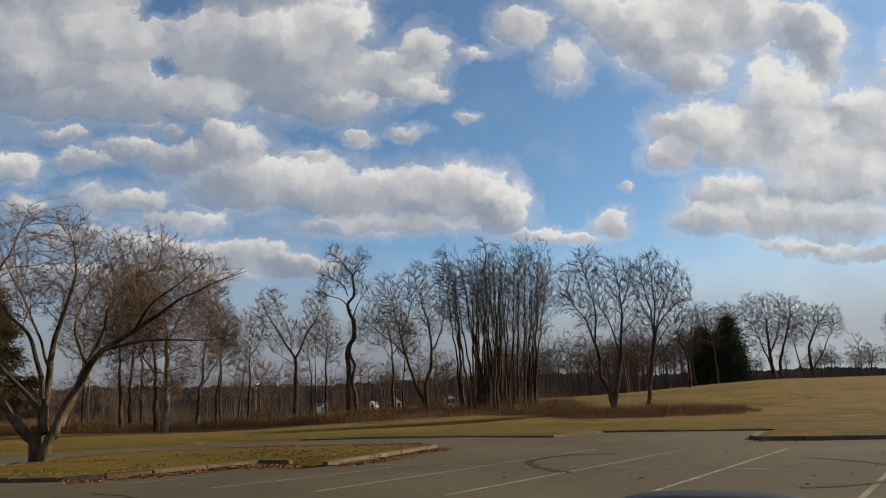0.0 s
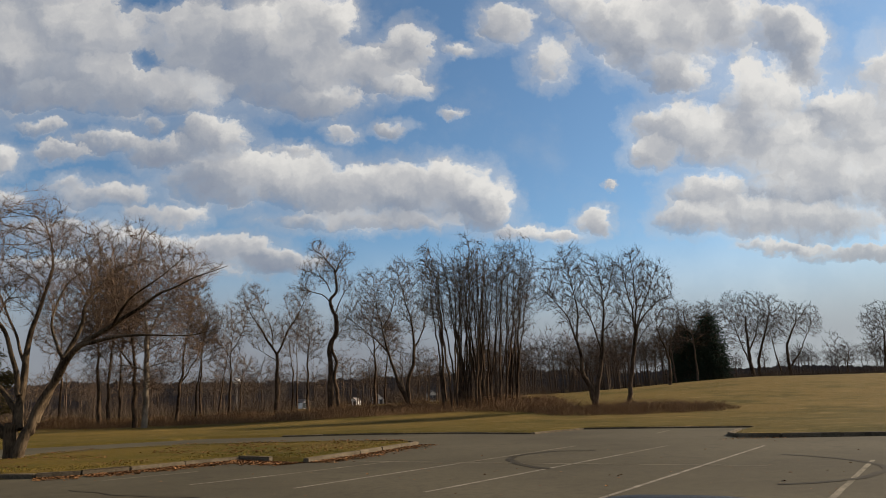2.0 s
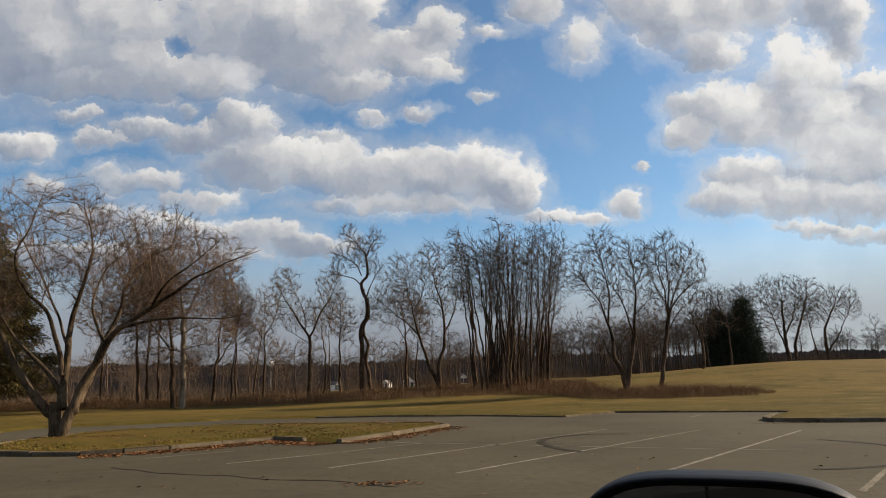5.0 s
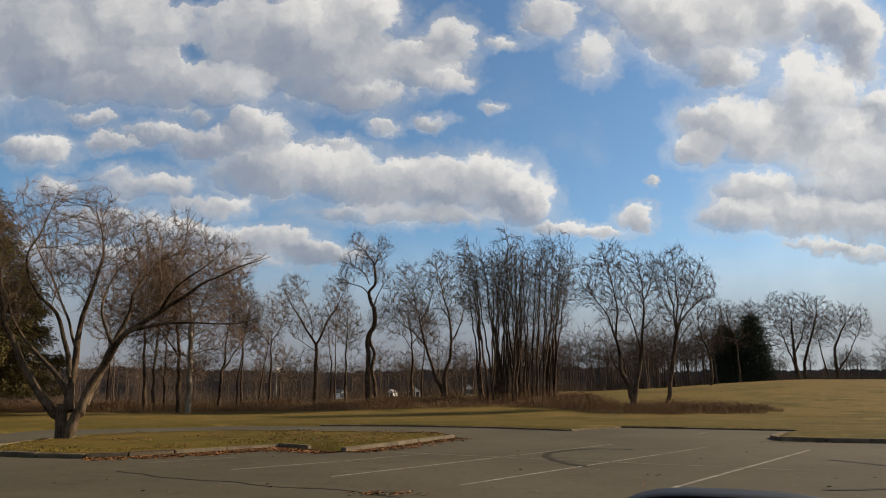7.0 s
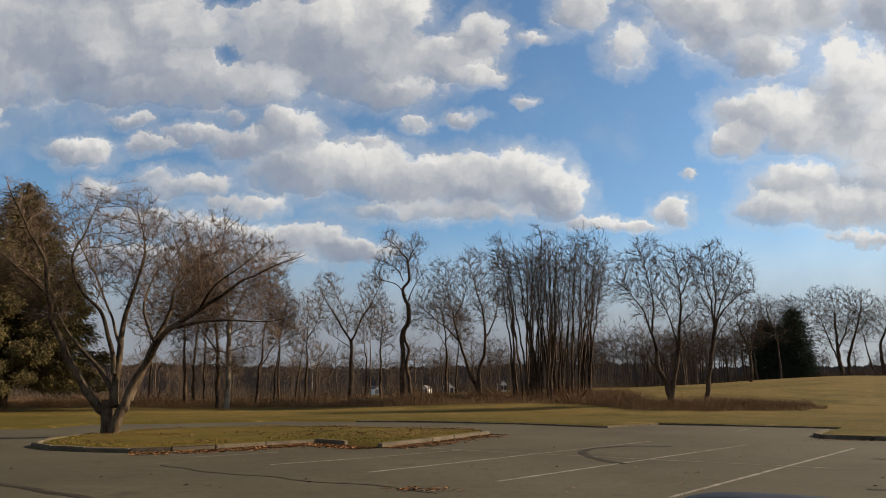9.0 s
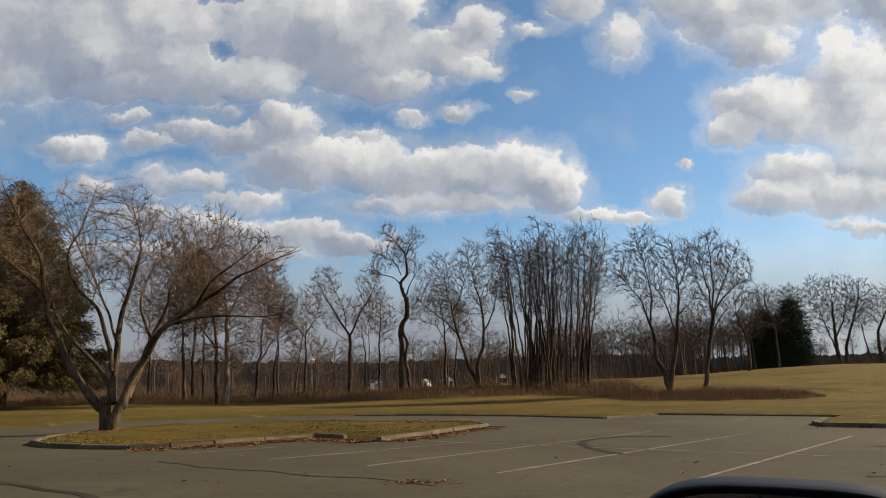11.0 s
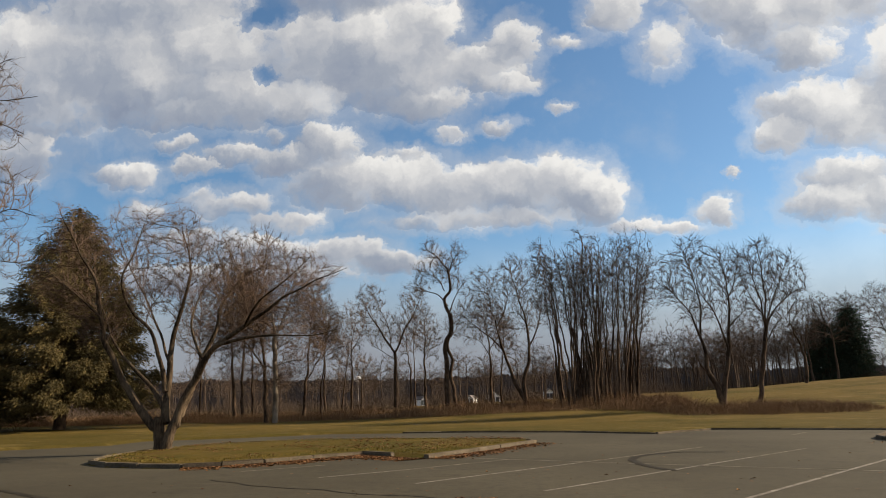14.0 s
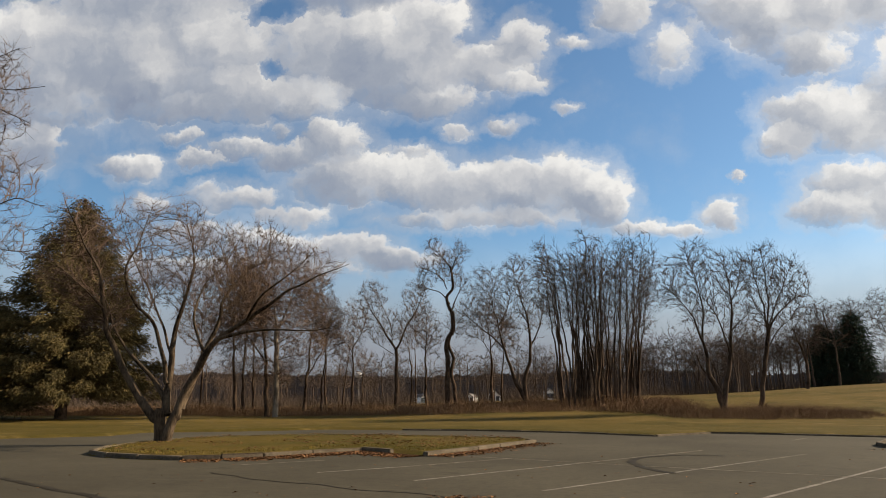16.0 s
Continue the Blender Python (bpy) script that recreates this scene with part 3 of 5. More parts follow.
def grow(limbs, blobs, count, seed, step, tip, deep=1.0, spray=4, twig=0.6, rise_up=0.12):
    """A bare tree. limbs: (first radius, last radius, points). blobs: where its crown has room (x, z, half width, half height).
    Branches grow from the limbs towards free spots of the crown until it is filled. Gives the meshes of trunk and crown."""
    dice = np.random.RandomState(seed)
    wood = Wood(seed)
    nodes, thick, heading = [], [], []
    for r0, r1, pts in limbs:
        line = bend(pts, step)
        n = len(line)
        line = [p + Vector(noise.noise_vector((p.x * 0.9, p.z * 0.9, seed + r0 * 40))) * min(0.16, r0 * 1.1) * (0 if i == 0 else 1) for i, p in enumerate(line)]
        end = r1 if r1 > 0.06 else tip * 1.4
        radii = [end + (r0 * 0.86 - end) * (1 - i / (n - 1)) ** 1.15 for i in range(n)]
        wood.tube(line, radii, "trunk", 10 if r0 > 0.12 else 7 if r0 > 0.05 else 5)
        for i in range(n):
            d = (line[min(i + 1, n - 1)] - line[max(i - 1, 0)]).normalized()
            nodes.append(tuple(line[i])), thick.append(radii[i]), heading.append(tuple(d))
    base = len(nodes)
    # free spots, fuller towards the outside of each blob
    B = np.array(blobs, float) * (1, 1, 1.06, 1.10)
    pick = dice.choice(len(B), count, p=B[:, 2] * B[:, 3] / (B[:, 2] * B[:, 3]).sum())
    v = dice.normal(0, 1, (count, 3))
    v *= (dice.rand(count) ** 0.42 / np.linalg.norm(v, axis=1))[:, None]
    half = np.sqrt(B[pick, 2] * B[pick, 3]) * deep
    spots = np.stack([B[pick, 0] + v[:, 0] * B[pick, 2], v[:, 1] * half, B[pick, 1] + v[:, 2] * B[pick, 3]], 1)
    heart = np.array((B[:, 0].mean(), 0, (B[:, 1] - B[:, 3]).min() - 1.0 * (B[:, 1].max() - B[:, 1].min()) * 0.4))
    P, H, parent = np.array(nodes), np.array(heading), list(range(base))
    low = P[:, 2] > spots[:, 2].min() - 2.0
    near, best = np.zeros(count, int), np.full(count, 1e9)

    def away(p):
        d = p - heart
        return d / np.maximum(np.linalg.norm(d, axis=1), 1e-6)[:, None]

    def meet(fresh, index):
        nonlocal near, best
        for k in range(0, len(fresh), 400):
            gap = np.linalg.norm(spots[:, None] - fresh[None, k:k + 400], axis=2)
            j = gap.argmin(1)
            g0 = gap[np.arange(len(spots)), j]
            won = g0 < best
            near, best = np.where(won, index[k + j], near), np.where(won, g0, best)

    meet(P[low], np.nonzero(low)[0])
    kids = np.zeros(base, int)
    for turn in range(70):
        keep = best > step * 0.9
        spots, near, best = spots[keep], near[keep], best[keep]
        if not len(spots):
            break
        who = np.unique(near)
        who = who[kids[who] < 3]
        if not len(who):
            break
        pull = np.zeros((len(P), 3))
        np.add.at(pull, near, (spots - P[near]) / best[:, None])
        d = pull[who]
        d = d / np.maximum(np.linalg.norm(d, axis=1), 1e-6)[:, None] + H[who] * 0.65 + away(P[who]) * 0.38 + dice.normal(0, 0.12, (len(who), 3)) + (0, 0, rise_up)
        d /= np.linalg.norm(d, axis=1)[:, None]
        fresh = P[who] + d * step
        index = np.arange(len(P), len(P) + len(who))
        kids[who] += 1
        P, H, kids = np.concatenate([P, fresh]), np.concatenate([H, d]), np.concatenate([kids, np.zeros(len(who), int)])
        parent += who.tolist()
        meet(fresh, index)
    # thickness: each branch carries what springs from it
    n = len(P)
    load = np.zeros(n)
    for i in range(n - 1, base - 1, -1):
        if load[i] == 0:
            load[i] = tip ** 2.55
        if parent[i] >= base:
            load[parent[i]] += load[i]
    r = load ** (1 / 2.55)
    up = np.array(parent)[base:]
    mine = np.arange(base, n)
    r1 = r[mine]
    r0 = np.where(up >= base, r[up], r1 * 1.25)
    r0 = np.minimum(r0, r1 * 1.5)
    big = r1 > 0.03
    tv, tf = wood.mesh["trunk"]
    pieces = [(np.array([tuple(p) for p in tv]), np.array(tf))]
    if big.any():
        pieces.append(rods(P[up[big]] - H[mine[big]] * 0.02, P[mine[big]], r0[big], r1[big], 5))
    thin = ~big
    twigs = [rods(P[up[thin]], P[mine[thin]], r0[thin], r1[thin])]
    # fine twigs along the thin branches
    bearers = mine[r1 < tip * 4]
    for k in range(spray):
        some = bearers[dice.rand(len(bearers)) < 0.85]
        d = H[some] * 0.8 + away(P[some]) * 0.4 + dice.normal(0, 0.40, (len(some), 3)) + (0, 0, 0.10)
        d /= np.linalg.norm(d, axis=1)[:, None]
        start = P[some] - H[some] * (dice.rand(len(some)) * step)[:, None]
        far = start + d * (twig * dice.uniform(0.5, 1.4, len(some)))[:, None]
        twigs.append(spikes(start, far, tip * 0.95))

    def joined(parts):
        vs, fs, at = [], [], 0
        for v, f in parts:
            vs.append(v)
            fs += (f + at).tolist()
            at += len(v)
        return np.concatenate(vs), fs

    return joined(pieces), joined(twigs)


tree_seed = 20


def colony(name, at, limbs, blobs, count, bark, twigs, label, group="", step=0.32, tip=0.0095, deep=1.0, spray=3, twig=0.75):
    """A tree as one thing with a trunk (and its limbs) and a crown."""
    global tree_seed
    tree_seed += 1
    root = tagged(new(name), label, "tree", group)
    root.location = at
    (tv, tf), (cv, cf) = grow(limbs, blobs, count, tree_seed, step, tip, deep, spray, twig)
    mesh_part("trunk", tv.tolist(), tf, bark, root, smooth=True)
    mesh_part("crown", cv.tolist(), cf, twigs, root)
    return root


# the spreading tree on the traffic island
near_tree = colony("ornamental_tree", (-11.75, 22.0, 0.06), [
    (0.31, 0.18, [(0.03, 0, -0.25), (0, 0, 0.02), (0.02, 0, 0.35), (-0.02, 0, 0.72), (-0.03, 0, 1.05)]),
    (0.21, 0.15, [(0.26, -0.1, -0.2), (0.30, -0.1, 0.1), (0.38, -0.05, 0.5), (0.56, 0, 1.0)]),
    (0.17, 0.03, [(-0.21, 0, 0.73), (-0.8, 0, 1.44), (-1.47, -0.1, 2.41), (-1.98, -0.3, 3.5), (-2.14, -0.5, 4.37), (-2.42, -0.8, 5.61), (-3.03, -1, 6.88), (-3.56, -1.2, 8.17)]),
    (0.11, 0.02, [(-0.17, 0, 0.88), (-0.17, 0.2, 1.49), (-1.28, 0.4, 2.64), (-2.25, 0.6, 3.64), (-2.96, 0.8, 4.78), (-3.61, 1, 5.63)]),
    (0.16, 0.03, [(0.16, 0, 0.88), (-0.08, 0.2, 2.0), (-0.13, 0.4, 2.94), (-0.12, 0.6, 3.82), (0.14, 0.8, 5.49), (0.02, 1, 6.68), (-0.46, 1.2, 8.16)]),
    (0.1, 0.02, [(0.04, 0, 1.89), (-0.06, -0.2, 2.9), (-0.39, -0.6, 3.85), (-0.76, -1, 4.43), (-1.02, -1.3, 5.47), (-0.57, -1.5, 6.46), (-0.04, -1.7, 7.66)]),
    (0.17, 0.03, [(0.49, 0, 0.78), (0.92, 0, 2.03), (1.39, -0.2, 2.83), (1.92, -0.4, 3.42), (2.93, -0.6, 3.94), (4.12, -0.8, 4.7), (5.2, -1, 5.25), (6.47, -1.2, 5.63)]),
    (0.13, 0.02, [(0.62, 0, 1.08), (0.91, 0.4, 2.51), (1.39, 0.7, 4.01), (1.49, 0.9, 4.92), (1.95, 1.1, 5.84), (2.71, 1.3, 6.43), (3.04, 1.5, 7.75)]),
    (0.08, 0.02, [(1.78, -0.3, 3.33), (3.73, -1, 3.56), (5.45, -1.6, 3.44), (6.39, -2, 3.52)]),
    (0.07, 0.02, [(1.34, 0, 2.95), (0.21, 1.2, 4.32), (0.2, 2, 5.7), (0.7, 2.4, 6.48), (1.19, 2.8, 7.91)]),
    (0.06, 0.015, [(-0.13, 0.4, 2.94), (-1.33, 1.4, 4.6), (-2.56, 2, 6.25), (-3.44, 2.4, 7.6), (-3.95, 2.6, 8.81)]),
    (0.05, 0.015, [(-2.14, -0.5, 4.37), (-2.55, -1.2, 5.01), (-3.34, -1.8, 5.86)]),
    (0.05, 0.015, [(-1.98, -0.3, 3.5), (-3.16, 0.6, 4.98), (-5.02, 1.2, 6.05), (-5.99, 1.6, 6.52)]),
    (0.06, 0.015, [(2.93, -0.6, 3.94), (3.8, -1.6, 4.59), (4.89, -2.2, 5.14), (5.77, -2.6, 5.71)]),],
    [(-3.73, 7.15, 0.81, 1.11), (-3.76, 5.46, 1.01, 0.91), (-1.61, 7.08, 0.81, 1.11), (0.35, 7.01, 0.81, 1.01), (0.03, 5.47, 1.01, 1.01), (1.78, 6.07, 1.11, 1.11), (3.32, 6.35, 0.81, 0.91), (2.75, 4.75, 1.11, 0.91), (4.66, 5.66, 1.11, 0.71), (4.18, 4.3, 1.21, 0.6), (-2.46, 4.23, 0.91, 0.71), (-1.29, 5.07, 0.71, 0.81)], 4300, BARK_NEAR, TWIG_RED, "bare spreading many-stemmed tree on the traffic island", step=0.18, tip=0.0046, deep=1.5, spray=3, twig=0.42)

# the line of trees beyond the lawn, those on the hill, and boughs by the spruce
colony("forked_tree", stand(-11.39, 64), [
    (0.24, 0.14, [(0, 0, -0.13), (-0.05, 0, 2.81), (-0.1, 0, 5.59)]),
    (0.14, 0.035, [(-0.1, 0, 5.53), (-0.91, 0, 6.93), (-2.07, 0, 8.49), (-3.1, 0, 10.36), (-3.56, 0, 11.38)]),
    (0.13, 0.035, [(-0.1, 0, 5.67), (0.79, 0, 7.59), (1.86, 0, 9.39), (2.54, 0, 11.36)]),
    (0.05, 0.02, [(-0.47, 0, 6.23), (-0.78, 0, 8.32), (-1.66, 0, 10.04), (-2.26, 0, 12.06)]),
    (0.05, 0.02, [(-0.1, 0, 4.98), (-1.32, 0, 5.83), (-2.17, 0, 6.26)])],
    [(-2.53, 10.35, 1.38, 1.94), (1.63, 10.25, 1.24, 1.8), (-1.34, 7.77, 1.66, 1.66), (0.5, 7.74, 1.11, 1.38)], 1100, BARK, TWIG_GREY, "bare tree with a wide forked crown")
colony("winding_tree", stand(-6.39, 62), [
    (0.27, 0.2, [(0.05, 0, -0.25), (-0.02, 0, 3.09), (-0.02, 0, 5.98), (0.47, 0, 7.04), (0.33, 0, 8.8)]),
    (0.19, 0.1, [(0.33, 0, 8.8), (-0.04, 0, 10.03), (0.46, 0, 11.12), (0.4, 0, 12.79)]),
    (0.2, 0.13, [(0.71, 0, -0.26), (0.62, 0, 1.53), (0.33, 0, 3.47), (0.5, 0, 4.52), (0.14, 0, 5.85), (0.42, 0, 7.31)]),
    (0.1, 0.03, [(0.4, 0, 12.79), (-0.42, 0, 13.79), (-1.67, 0, 14.97)]),
    (0.1, 0.03, [(0.39, 0, 12.65), (0.82, 0, 13.76), (1.44, 0, 14.58)]),
    (0.09, 0.03, [(0.23, 0, 9.48), (-0.45, 0, 10.46), (-1.68, 0, 10.85), (-2.65, 0, 11.62)]),
    (0.09, 0.03, [(0.38, 0, 8.93), (0.92, 0, 10.28), (1.61, 0, 11.23)]),
    (0.06, 0.02, [(-0.04, 0, 10.86), (-0.71, 0, 12.12), (-2.23, 0, 12.87)])],
    [(-1.25, 14.67, 0.86, 0.94), (1.1, 14.17, 0.86, 1.07), (-2.09, 12.44, 0.94, 1.07), (-0.29, 12.81, 1.34, 1.47), (-2.24, 11.05, 0.94, 0.59), (1.2, 11.38, 0.8, 1.21), (0.75, 7.57, 0.94, 1.21)], 1500, BARK, TWIG_GREY, "tall bare tree with a winding trunk")
colony("twin_stemmed_tree", stand(0.65, 62), [
    (0.3, 0.24, [(0.02, 0, -0.25), (-0.05, 0, 0.63)]),
    (0.24, 0.05, [(-0.06, 0, 0.51), (-0.72, 0, 1.66), (-1.32, 0, 3.35), (-1.92, 0, 5.45), (-2.64, 0, 8.27), (-3.12, 0, 10.87)]),
    (0.25, 0.06, [(-0.03, 0, 0.51), (-0.1, 0, 2.17), (0.53, 0, 5.28), (0.33, 0, 7.13), (-0.27, 0, 9.7), (-0.83, 0, 12.19)]),
    (0.09, 0.03, [(-1.8, 0, 4.92), (-3.09, 0, 6.27), (-4.4, 0, 7.37), (-6, 0, 8.76)]),
    (0.09, 0.03, [(-2.32, 0, 7.19), (-1.7, 0, 8.38), (-1.25, 0, 10.0)]),
    (0.1, 0.03, [(0.51, 0, 5.41), (1.3, 0, 6.98), (1.79, 0, 9.11)]),
    (0.06, 0.02, [(0.39, 0, 7.13), (-0.37, 0, 8.35), (-1.43, 0, 8.38)])],
    [(-3.4, 10.33, 1.61, 2.01), (-1.23, 10.55, 1.34, 2.14), (0.46, 9.14, 1.61, 2.95), (-4.65, 8.45, 1.34, 1.61), (-0.52, 11.9, 1.34, 1.61), (-2.78, 7.87, 1.61, 1.61)], 2100, BARK, TWIG_GREY, "bare tree whose two stems part low down")
colony("woodland_tree", stand(-2.54, 66), [
    (0.19, 0.05, [(-0, 0, -0.19), (-0.01, 0, 2.94), (-0.04, 0, 5.44), (-0.32, 0, 7.99), (0.02, 0, 10.28)]),
    (0.06, 0.02, [(-0, 0, 4.6), (-0.93, 0, 6.16), (-2.05, 0, 6.6)]),
    (0.06, 0.02, [(-0.01, 0, 5.44), (0.93, 0, 6.83), (1.39, 0, 7.95)])],
    [(-0.31, 8.28, 1.43, 2.28), (-1.48, 6.59, 1.14, 0.86), (0.93, 6.83, 1.0, 1.71)], 700, BARK, TWIG_GREY, "bare grey tree at the wood's edge", group="edge of the wood")
colony("woodland_tree", stand(-1.62, 68), [
    (0.15, 0.04, [(-0.01, 0, -0.19), (-0, 0, 3.03), (0.27, 0, 5.59), (0.56, 0, 7.62)])],
    [(0.54, 6.74, 1.18, 2.06)], 350, BARK, TWIG_GREY, "slender bare tree at the wood's edge", group="edge of the wood")
colony("woodland_tree", stand(-16.58, 68), [
    (0.17, 0.05, [(0, 0, -0.14), (-0.02, 0, 3.43), (-0.08, 0, 6.06), (0.02, 0, 8.43)]),
    (0.06, 0.02, [(-0.07, 0, 5.76), (-1.02, 0, 6.96), (-1.96, 0, 7.87)]),
    (0.06, 0.02, [(-0.06, 0, 6.35), (0.79, 0, 7.82), (1.22, 0, 9.31)])],
    [(-0.14, 8.73, 1.7, 2.12), (-1.34, 7.56, 1.32, 1.18)], 750, BARK, TWIG_GREY, "bare grey tree with a rounded crown", group="edge of the wood")
colony("woodland_tree", stand(-17.99, 70), [
    (0.13, 0.05, [(-0.06, 0, -0.15), (0.05, 0, 2.64), (0.44, 0, 5.63), (0.56, 0, 7.45)])],
    [(0.05, 6.24, 1.21, 1.51)], 260, BARK, TWIG_GREY, "slender leaning bare tree at the wood's edge", group="edge of the wood")
colony("woodland_tree", stand(-16.56, 72), [
    (0.15, 0.05, [(0, 0, -0.15), (0.07, 0, 2.56), (0.11, 0, 4.24)])],
    [(0.38, 4.7, 1.24, 1.56)], 260, BARK, TWIG_GREY, "low bare tree at the wood's edge", group="edge of the wood")
colony("woodland_tree", stand(-16.73, 58), [
    (0.14, 0.04, [(-0.05, 0, -0.12), (-0.03, 0, 2.44), (0.1, 0, 5.43), (0.08, 0, 6.95)])],
    [(-0.11, 6.45, 1.25, 1.75)], 496, BARK, TWIG_RED, "slender bare tree at the wood's edge", group="edge of the wood")
colony("woodland_tree", stand(-10.95, 70), [
    (0.16, 0.04, [(0, 0, -0.14), (0.05, 0, 3.36), (-0.33, 0, 6.05), (-0.49, 0, 7.57)]),
    (0.12, 0.04, [(0.54, 0, -0.15), (0.48, 0, 3.36), (0.35, 0, 6.04), (0.44, 0, 8.16)])],
    [(-0.18, 7.26, 1.15, 1.81), (0.44, 8.16, 0.91, 1.81)], 550, BARK, TWIG_GREY, "bare tree with two slender stems", group="edge of the wood")
colony("woodland_tree", stand(-8.91, 66), [
    (0.18, 0.04, [(-0, 0, -0.14), (-0.05, 0, 3.16), (0.01, 0, 6.54), (-0.04, 0, 9.41)]),
    (0.06, 0.02, [(0.01, 0, 2.61), (0.86, 0, 3.43), (1.72, 0, 3.56)])],
    [(0.01, 7.68, 1.0, 2.42), (0.88, 6.52, 0.86, 1.71)], 600, BARK, TWIG_GREY, "straight bare tree at the wood's edge", group="edge of the wood")
colony("leaning_forked_tree", stand(14.02, 50), [
    (0.34, 0.26, [(0, 0, -0.19), (0.02, 0, 0.38), (-0.04, 0, 0.96)]),
    (0.25, 0.06, [(-0.02, 0, 0.76), (-0.71, 0, 2.9), (-1, 0, 4.99), (-1.62, 0, 6.82), (-2.59, 0, 8.28)]),
    (0.24, 0.05, [(0.04, 0, 0.57), (0.48, 0, 2.69), (0.81, 0, 4.66), (1.15, 0, 7.06), (1.14, 0, 9.32), (0.82, 0, 10.69)]),
    (0.1, 0.03, [(-1, 0, 4.99), (-0.85, 0, 7.52), (-1.26, 0, 9.8), (-1.75, 0, 11.72)]),
    (0.1, 0.03, [(0.75, 0, 4.26), (0.06, 0, 6.88), (-0.88, 0, 8.44)]),
    (0.07, 0.02, [(0.98, 0, 5.75), (1.67, 0, 6.44), (2.41, 0, 7.03)]),
    (0.07, 0.02, [(-2.59, 0, 8.28), (-3.23, 0, 8.92), (-3.64, 0, 8.82)]),
    (0.07, 0.03, [(-0.68, 0, 2.61), (-1.2, 0, 3.2), (-1.47, 0, 4.1)]),
    (0.06, 0.02, [(1.11, 0, 7.67), (1.75, 0, 9.1), (2.24, 0, 10.96)])],
    [(-2.41, 9.21, 1.15, 1.89), (-1.1, 10.43, 1.26, 1.68), (0.49, 9.34, 1.26, 1.89), (1.79, 9.51, 0.94, 1.89), (-0.97, 7.52, 1.26, 1.68), (1.3, 6.65, 0.94, 1.26), (-3.07, 8.39, 0.84, 1.05)], 2500, BARK, TWIG_GREY, "bare tree forked low with broad limbs in brush")
colony("fan_crowned_tree", stand(17.08, 52), [
    (0.2, 0.14, [(-0.02, 0, -0.14), (0.34, 0, 1.69), (0.74, 0, 3.51), (1.13, 0, 5.77)]),
    (0.1, 0.02, [(1.09, 0, 5.56), (1, 0, 7.66), (0.61, 0, 9.59), (0.35, 0, 11.01)]),
    (0.1, 0.02, [(1.12, 0, 5.66), (1.35, 0, 8.08), (1.31, 0, 10.44), (1.25, 0, 11.75)]),
    (0.1, 0.02, [(1.14, 0, 5.66), (1.93, 0, 7.01), (3.27, 0, 8.13), (4.24, 0, 8.75)]),
    (0.08, 0.02, [(1.13, 0, 5.77), (1.93, 0, 7.85), (2.73, 0, 9.53), (3.16, 0, 10.6)]),
    (0.06, 0.02, [(0.87, 0, 4.32), (1.79, 0, 5.75), (2.91, 0, 6.77)]),
    (0.05, 0.02, [(1.14, 0, 6.39), (0.42, 0, 7.89), (-0.15, 0, 9.18)])],
    [(1.19, 9.36, 1.53, 2.62), (2.68, 9.11, 1.42, 1.96), (3.21, 7.61, 1.09, 1.09), (1.16, 7.23, 1.31, 1.31)], 2100, BARK, TWIG_GREY, "slim bare tree with a fan-shaped crown")
colony("hill_tree", stand(33.11, 84), [
    (0.26, 0.08, [(-0.02, 0, -0.16), (0.26, 0, 2.1), (0.09, 0, 3.73), (-0.56, 0, 5.73), (-0.88, 0, 7.07)]),
    (0.1, 0.03, [(0.23, 0, 3.08), (0.67, 0, 5.37), (1.34, 0, 7.69)])],
    [(-0.44, 6.72, 1.41, 2.29), (1.03, 7.03, 1.23, 2.47)], 600, BARK, TWIG_GREY, "bare crooked tree by the ivy-covered ones", group="hilltop trees")
colony("hill_tree", stand(44.80, 104), [
    (0.3, 0.08, [(-0.03, 0, -0.21), (-0.45, 0, 3.68), (-0.2, 0, 7.63), (-0.51, 0, 10.76)]),
    (0.1, 0.03, [(-0.15, 0, 7.63), (-1.47, 0, 10.34), (-1.49, 0, 12.13)])],
    [(-0.56, 10.31, 1.75, 2.18)], 450, BARK, TWIG_GREY, "bare tree rising out of ivy", group="hilltop trees")
colony("hill_tree", stand(48.39, 106), [
    (0.4, 0.1, [(-0.03, 0, -0.22), (0.37, 0, 4.63), (0.36, 0, 8.22), (0.65, 0, 10.49)])],
    [(0.68, 10.72, 2.0, 1.87)], 600, BARK, TWIG_GREY, "round-headed bare tree rising out of ivy", group="hilltop trees")
colony("hill_tree", stand(58.87, 112), [
    (0.45, 0.12, [(-0.04, 0, -0.28), (-0.53, 0, 2.44), (-0.57, 0, 6.22), (-0.46, 0, 10.53)]),
    (0.2, 0.05, [(-0.27, 0, 1.5), (-1.62, 0, 5.77), (-2.99, 0, 10.11), (-3.97, 0, 12.08)]),
    (0.2, 0.05, [(-0.6, 0, 4.32), (1.17, 0, 8.08), (2.23, 0, 11.92)])],
    [(-2.37, 11.07, 2.58, 3.52), (0.6, 10.99, 2.82, 3.76), (-1.36, 7.67, 3.29, 2.82)], 1500, BARK, TWIG_GREY, "broad round-headed bare tree on the brow of the hill", group="hilltop trees")
colony("hill_tree", stand(60.82, 114), [
    (0.35, 0.1, [(-0.06, 0, -0.38), (0.09, 0, 3.33), (1.73, 0, 7.63), (3.07, 0, 11.53)])],
    [(3.07, 11.53, 2.39, 2.87), (1.87, 8.6, 2.39, 2.87)], 700, BARK, TWIG_GREY, "bare tree on the brow of the hill", group="hilltop trees")
